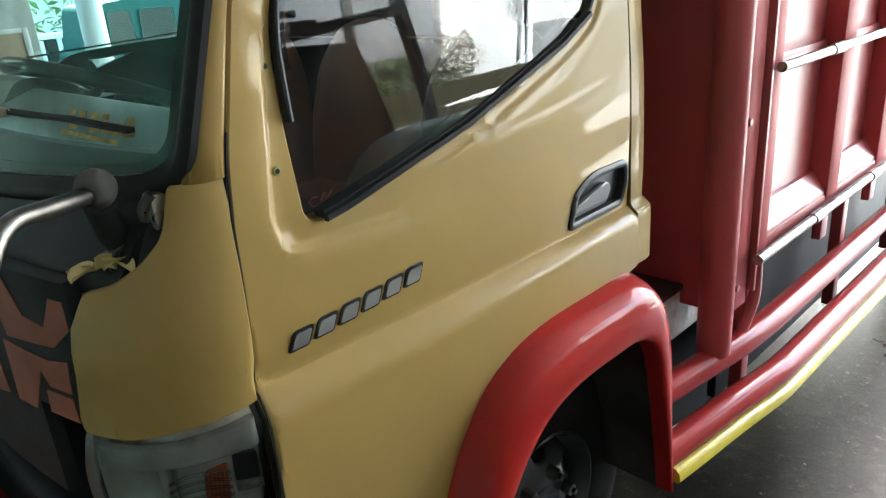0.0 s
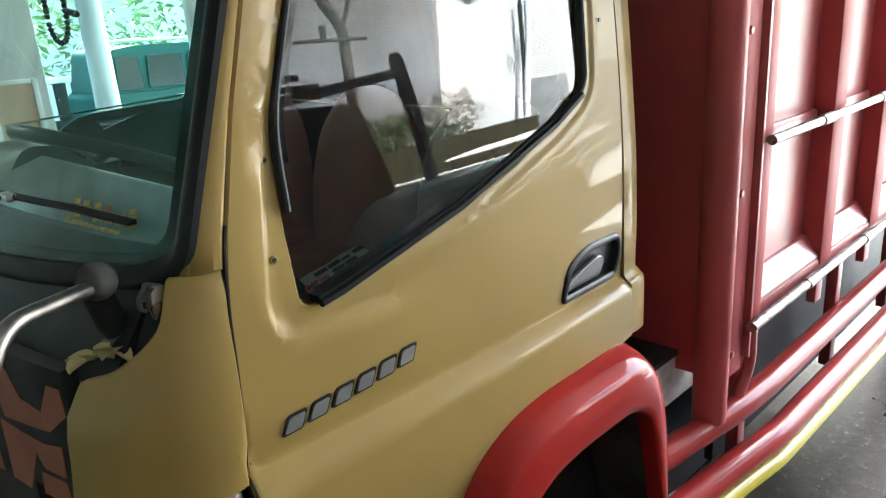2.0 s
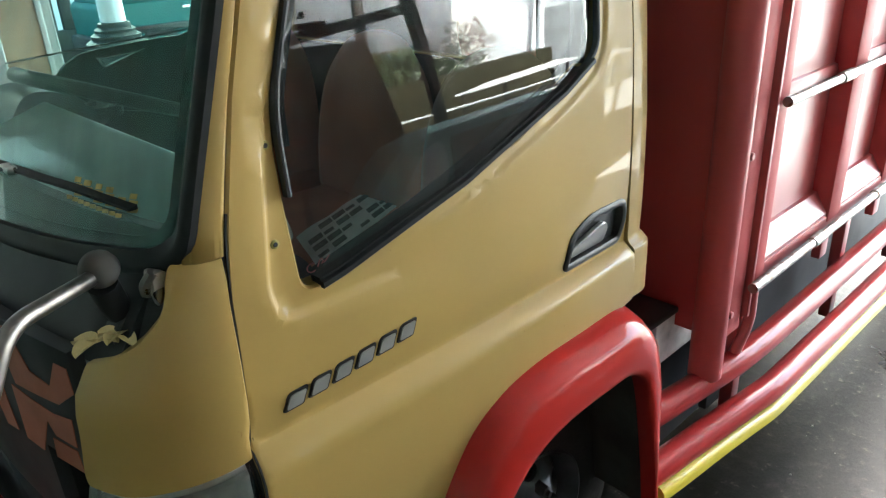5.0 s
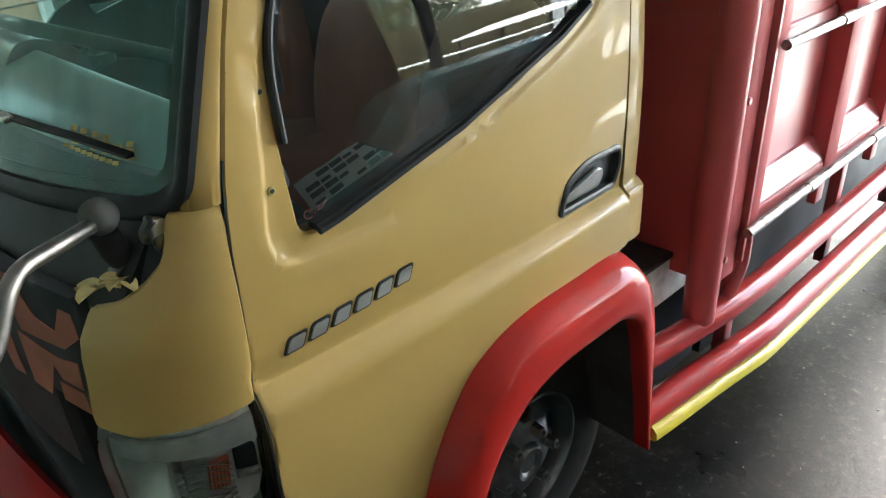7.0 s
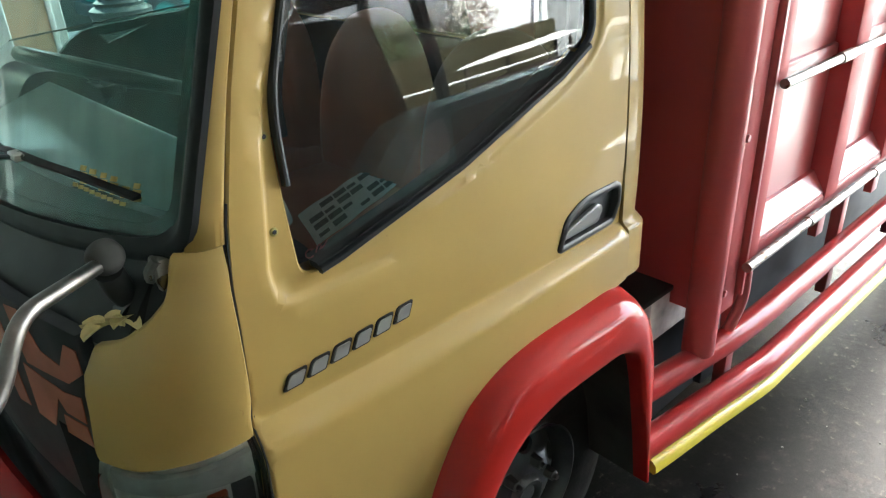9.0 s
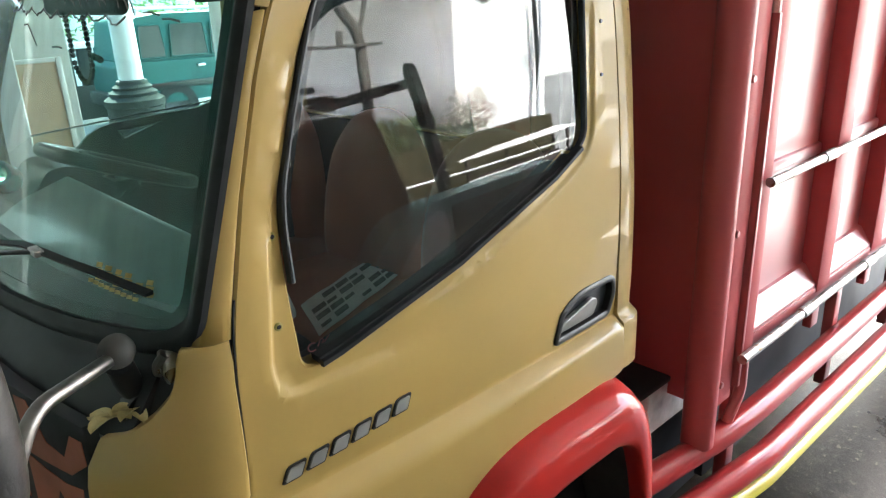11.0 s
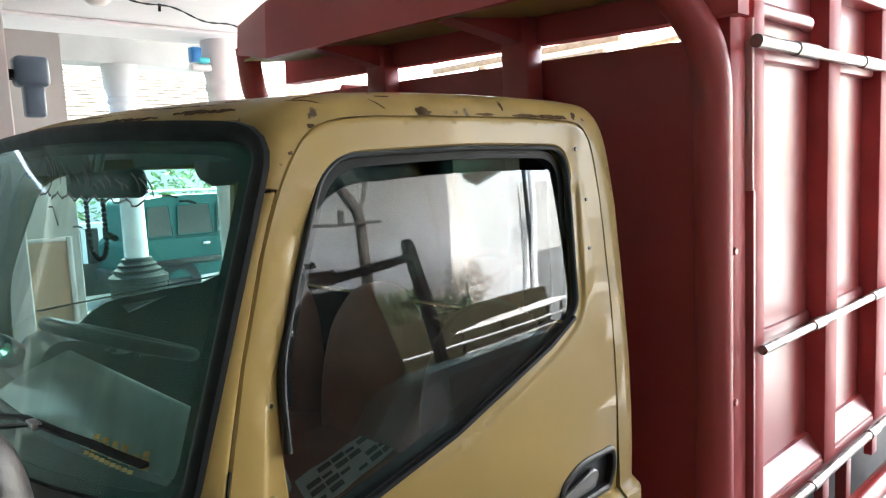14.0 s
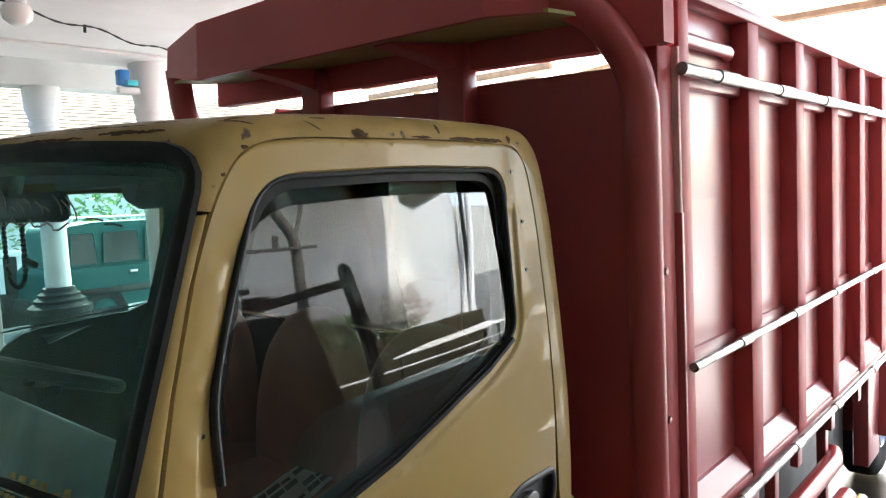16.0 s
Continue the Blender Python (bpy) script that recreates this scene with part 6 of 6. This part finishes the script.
        for k, jx in enumerate((1.80, 2.36, 2.95, 3.7, 4.4)):
            part("pipe_sleeve", lathe([(r + 0.0005, 0.0), (r + 0.0035, 0.003), (r + 0.0035, 0.09 if z < 2 else 0.16), (r + 0.0005, 0.095 if z < 2 else 0.165)], (jx - (0.15 if z > 2 else 0), Y(-0.128), z), "x", 16), PIPE, pp)
        # black disc in the pipe's mouth paints the dark of its hollow
        part("pipe_bore", lathe([(0.0, 0.001), (r * 0.72, 0.001)], (xs0 + 0.004, Y(-0.128), z), "x", 12), DULLBLACK, pp)
    if sy == 1:
        part("grab_bar", tube(fillet([(1.48, Y(-0.085), 2.335), (1.86, Y(-0.085), 2.335), (1.92, Y(-0.06), 2.335)], 0.05), 0.02, 12), RED, truck)
    # side guards under the body
    g1 = fillet([(1.02, Y(-0.024), 0.632), (1.47, Y(-0.080), 0.632), (1.66, Y(-0.088), 0.632), (3.10, Y(-0.088), 0.632), (3.20, Y(-0.060), 0.632)], 0.06)
    part("guard_tube", tube(g1, 0.040, 18), REDTUBE, truck, "red painted side guard tube")
    g2 = fillet([(1.02, Y(-0.058), 0.468), (1.33, Y(-0.092), 0.468), (1.65, Y(-0.130), 0.468), (3.12, Y(-0.138), 0.468)], 0.06)
    part("guard_tube", tube(g2, 0.042, 18), REDTUBE, truck, "red painted side guard tube")
    g3 = fillet([(1.035, Y(-0.090), 0.425), (1.12, Y(-0.100), 0.424), (1.36, Y(-0.122), 0.420), (1.62, Y(-0.150), 0.412), (3.30, Y(-0.165), 0.404)], 0.05)
    part("step_strip", sweep(g3, [(-0.018, -0.026), (0.020, -0.026), (0.027, -0.017), (0.024, 0.005), (0.011, 0.016), (-0.016, 0.016)] if sy == 1 else [(-0.018, -0.020), (0.018, -0.020), (0.018, 0.018), (-0.018, 0.018)], (0, 0, 1)), LEMON, truck, "lemon yellow painted step strip")
    for x in (1.52, 2.35, 3.08):
        part("guard_bracket", bx((x, -0.06, 0.40), (x + 0.05, -0.02, 0.90), 0.004), RED, truck)
    for x in (2.02, 2.54, 3.06, 3.59):
        part("rail_lug", bx((x, -0.09, 0.78), (x + 0.06, -0.06, 0.90), 0.004), RED, truck)
    part("under_panel", bx((1.62, 0.06, 0.30), (3.95, 0.09, 0.88), 0.004), CHASSIS, truck)
    # sheet added for the shade under the body, hiding the bright floor
    part("under_panel", bx((1.47, 0.20, 0.10), (2.9, 0.22, 0.86), 0.004), CHASSIS, truck)
    # rear wheel cover
    bm = bmesh.new()
    rws = []
    for k in range(17):
        a = math.pi * (1.0 - k / 16)
        rws.append([bm.verts.new((4.72 + rr * math.cos(a), Y(y), 0.42 + rr * math.sin(a))) for rr, y in ((0.50, 0.30), (0.50, -0.12), (0.485, -0.13), (0.44, -0.12), (0.44, 0.0))])
    for a, b in zip(rws, rws[1:]):
        for k in range(4):
            bm.faces.new((a[k], b[k], b[k + 1], a[k + 1]))
    part("rear_fender", bm, RED, truck)
    part("fender_panel", bx((3.98, -0.06, 0.30), (4.26, 0.02, 0.90), 0.01), RED, truck)
    part("rear_mud_flap", bx((5.22, -0.10, 0.22), (5.235, 0.30, 0.85), 0.003), GREYRUB, truck)

part("cargo_floor", box((FX + 0.03, -0.035, 0.86), (XE, 2 * CY + 0.035, 0.90)), CHASSIS, truck)
part("tail_board", box((XE - 0.01, -0.10, 0.86), (XE + 0.03, 2 * CY + 0.10, 2.30), 0.004), RED, truck)
for k in range(5):
    x = 1.6 + 0.9 * k
    part("cross_member", box((x, 0.0, 0.74), (x + 0.06, 2 * CY, 0.86), 0.004), CHASSIS, truck)

# canopy over the cab
C0, C1 = 0.03, 2 * CY - 0.03
front = [(0.97, C0 - 0.02), (0.90, C0 + 0.10), (0.90, 1.385), (0.99, 1.755), (1.14, 1.775)]
LOZ, HIZ = [2.345, 2.346, 2.370, 2.440, 2.444], [2.548, 2.550, 2.566, 2.553, 2.553]
bm = bmesh.new()
lo = [bm.verts.new((x, y, z)) for (x, y), z in zip(front, LOZ)]
hi = [bm.verts.new((x + 0.012, y, z)) for (x, y), z in zip(front, HIZ)]
lo2 = [bm.verts.new((x + 0.022, y, z)) for (x, y), z in zip(front, LOZ)]
hi2 = [bm.verts.new((x + 0.03, y, z)) for (x, y), z in zip(front, HIZ)]
for i in range(4):
    for a, b in ((lo, hi), (hi, hi2), (hi2, lo2), (lo2, lo)):
        bm.faces.new((a[i], a[i + 1], b[i + 1], b[i]))
canopy = part("canopy_visor", bm, REDDULL, truck, "red sheet steel canopy visor over the cab", smooth=False)
bm = bmesh.new()
outl = [(x + 0.02, y) for x, y in front] + [(FX - 0.02, C1 + 0.05), (FX - 0.02, C0)]
low = [bm.verts.new((x, y, 2.341 + 0.036 * y + 0.09 * (x - 0.92))) for x, y in outl]
top = [bm.verts.new((x, y, 2.350 + 0.036 * y + 0.09 * (x - 0.92))) for x, y in outl]
bmesh.ops.triangulate(bm, faces=[bm.faces.new(low[::-1]), bm.faces.new(top)])
for i in range(len(outl)):
    j = (i + 1) % len(outl)
    bm.faces.new((low[i], low[j], top[j], top[i]))
part("canopy_deck", bm, OLIVE, canopy, "olive primed underside", smooth=False)
for y0 in (0.478, 1.147):
    part("canopy_bracket", prism([(FX - 0.07, 2.30 + 0.03 * y0), (FX - 0.07, 2.370 + 0.036 * y0), (0.96, 2.342 + 0.036 * y0), (0.96, 2.338 + 0.036 * y0), (1.12, 2.318 + 0.036 * y0)], y0 + 0.02, y0 + 0.085), RED, canopy)

# ---- cab interior ----
part("cab_floor", box((-0.1, 0.08, 0.74), (0.98, 2 * CY - 0.08, 0.76)), DASHD, truck)
dash = prism(rounded([(-0.17, 1.0), (-0.17, 1.40, 0.02), (-0.06, 1.455, 0.03), (0.10, 1.44, 0.05), (0.17, 1.36, 0.05), (0.16, 1.05, 0.05)], 5), 0.09, 2 * CY - 0.09)
part("dashboard", dash, DASHD, truck, "dark plastic dashboard")
part("dash_top_pad", prism(rounded([(-0.10, 1.44, 0.01), (-0.02, 1.487, 0.03), (0.10, 1.526, 0.010), (0.15, 1.47, 0.03), (0.17, 1.40, 0.02)], 5), 0.16, 1.13), DASHM, truck, "grey padded dashboard top")
part("instrument_hood", prism(rounded([(-0.02, 1.44, 0.02), (0.06, 1.550, 0.03), (0.13, 1.545, 0.03), (0.22, 1.480, 0.02), (0.22, 1.40, 0.03)], 5), 1.14, 1.36), DASHD, truck)
part("far_dash_end", box((-0.04, 1.50, 1.30), (0.20, 1.615, 1.430), 0.03, 3), DASHD, truck)
SWC, SWR = Vector((0.275, 1.25, 1.500)), 0.205
tilt = Vector((-0.92, 0, 0.38))
sw = [SWC + Vector((0, SWR * math.cos(a), -0.03 * SWR * math.cos(a))) + tilt * SWR * math.sin(a) for a in [2 * math.pi * i / 40 for i in range(40)]]
st = part("steering_wheel", sweep(sw, ring(0.020, 10), (0.38, 0, 0.92), closed=True), PLASTIC, truck, "black plastic steering wheel")
part("wheel_hub", lathe([(0.0, -0.03), (0.055, -0.03), (0.06, 0.0), (0.0, 0.01)], SWC + Vector((-0.01, 0, -0.03)), "z", 16), PLASTIC, st)
for a in (0.25, math.pi - 0.25, -math.pi / 2):
    part("wheel_spoke", tube([SWC + Vector((-0.01, 0, -0.03)), SWC + Vector((0, SWR * math.cos(a), 0)) + tilt * SWR * math.sin(a)], 0.014, 8, ref=(1, 0, 0.3)), PLASTIC, st)
part("steering_column", tube([SWC + Vector((-0.01, 0, -0.04)), (0.12, 1.22, 1.36)], 0.035, 10, ref=(0, 1, 0)), DASHD, truck)
part("seat_cushion", box((0.42, 0.13, 0.98), (0.92, 1.06, 1.14), 0.04, 3), SEATM, truck, "brown vinyl bench seat cushion")
part("driver_cushion", box((0.42, 1.17, 0.98), (0.92, 1.58, 1.14), 0.04, 3), SEATM, truck)


def backrest(y0, y1, top, material):
    """A padded back, wide at its foot and round at its shoulders, leaning back."""
    lp = rounded([(y0, 1.09, 0.05), (y1, 1.09, 0.05), (y1 + 0.005, 1.30, 0.10), (y1 - 0.055, 1.50, 0.16), (y1 - 0.17, top, 0.10), (y0 + 0.17, top, 0.10), (y0 + 0.055, 1.50, 0.16), (y0 - 0.005, 1.30, 0.10)], 5)
    c = Vector(((y0 + y1) / 2, 1.34))
    bm = bmesh.new()
    n = len(lp)
    ringsv = []
    for k, d in ((0.60, 0.000), (0.80, 0.006), (0.92, 0.018), (0.98, 0.036), (1.0, 0.06), (1.0, 0.10), (0.96, 0.125)):
        ringsv.append([bm.verts.new((0.80 + d + 0.10 * (c.y + (p.y - c.y) * k - 1.10), c.x + (p.x - c.x) * k, c.y + (p.y - c.y) * k)) for p in lp])
    for a, b in zip(ringsv, ringsv[1:]):
        for q in range(n):
            bm.faces.new((a[q], a[(q + 1) % n], b[(q + 1) % n], b[q]))
    bm.faces.new(ringsv[0])
    bm.faces.new(ringsv[-1][::-1])
    return part("seat_backrest", bm, material, truck, "brown vinyl seat back with round shoulders")


backrest(0.13, 0.60, 1.60, SEATDK)
backrest(0.615, 1.085, 1.61, SEATM)
backrest(1.20, 1.60, 1.60, SEATM)
part("interior_mirror", box((0.085, 0.55, 1.925), (0.12, 0.98, 1.985), 0.016, 3), PLASTIC, truck, "wide dark interior mirror")
part("roof_speaker", lathe([(0.0, -0.03), (0.03, -0.028), (0.042, -0.01), (0.042, 0.03), (0.0, 0.035)], (0.16, 0.335, 1.985), "x", 20), PLASTIC, truck, "round dark roof speaker")
part("mirror_stem", tube([(0.10, 0.80, 1.98), (0.12, 0.80, 2.04)], 0.012, 8, ref=(0, 1, 0)), PLASTIC, truck)
part("sun_visor", box((0.13, 0.98, 1.985), (0.15, 1.50, 2.045), 0.008), LINER, truck)
part("sun_visor", box((0.13, 0.16, 1.985), (0.15, 0.66, 2.045), 0.008), LINER, truck)
ub = [(0.868, 1.925 - 0.0105 * k) for k in range(9)]
ub += [(0.812 + 0.056 * math.cos(a), 1.836 - 0.05 * math.sin(a)) for a in [math.pi * k / 14 for k in range(1, 14)]]
ub += [(0.756, 1.836 + 0.0105 * k) for k in range(9)]
bead_path = [(0.095, y, z) for y, z in ub]
for p in bead_path:
    part("prayer_bead", lathe([(0.0, -0.006), (0.005, -0.004), (0.006, 0.0), (0.005, 0.004), (0.0, 0.006)], p, "z", 6), WOODD, truck)
part("bead_tassel", tube([(0.095, 0.745, 1.845), (0.095, 0.70, 1.838)], 0.007, 8), WOODD, truck)
near_card = sheet(rounded([(0.0, 0.75), (0.93, 0.75), (0.93, 1.30, 0.03), (0.45, 1.24, 0.1), (0.0, 1.20)], 4), lambda u, v: Vector((u, 0.062 + lean(v), v)), IN, (), 0.1, 0.02, 0.003)
part("door_card", near_card, DASHM, truck)

# newspaper on the seat
paper = root("newspaper", (0.62, 0.55, 1.145), "printed newspaper sheets lying on the seat", "newspaper")
UA, VA, OA = Vector((0.42, 0.172, 0)), Vector((0.072, 0.195, 0)), Vector((0.425, 0.515, 1.1435))
bm = bmesh.new()
gp = [[bm.verts.new(OA + UA * (i / 12) + VA * (j / 6) + Vector((0, 0, 0.002 + 0.002 * math.sin(i * 1.3 + j * 0.9)))) for j in range(7)] for i in range(13)]
for a, b in zip(gp, gp[1:]):
    for j in range(6):
        bm.faces.new((a[j], b[j], b[j + 1], a[j + 1]))
ex = bmesh.ops.extrude_face_region(bm, geom=bm.faces[:])
for v in [g for g in ex["geom"] if isinstance(g, bmesh.types.BMVert)]:
    v.co.z += 0.003
part("sheet_of_paper", bm, PAPERW, paper)
for row in range(4):
    for k in range(6):
        if (k * 2 + row * 3) % 5 == 4:
            continue
        w, h = (0.135, 0.13) if (k + row) % 3 else (0.10, 0.08)
        p = [OA + UA * (0.05 + 0.152 * k + du) + VA * (0.08 + 0.22 * row + dv) for du, dv in ((0, 0), (w, 0), (w, h), (0, h))]
        part("printed_block", prism([(q.x, q.y) for q in p], 1.1510, 1.1530, "z"), INK, paper)

# things lying on the dashboard
FLASK = glass("pale_green_plastic", (0.62, 0.86, 0.78), 1.35, 0.08)
fl = root("plastic_bottle", (0.02, 1.20, 1.46), "clear green plastic bottle lying on the dashboard", "bottle")
part("bottle_body", lathe([(0.0, 0.0), (0.032, 0.002), (0.037, 0.012), (0.035, 0.05), (0.037, 0.06), (0.035, 0.11), (0.037, 0.12), (0.030, 0.165), (0.014, 0.195), (0.013, 0.212)], (-0.035, 1.135, 1.540), "y", 20, cap=False), FLASK, fl)
part("bottle_cap", lathe([(0.0, 0.210), (0.016, 0.210), (0.017, 0.228), (0.0, 0.230)], (-0.035, 1.135, 1.540), "y", 16), CYAN, fl, "pale blue screw cap")
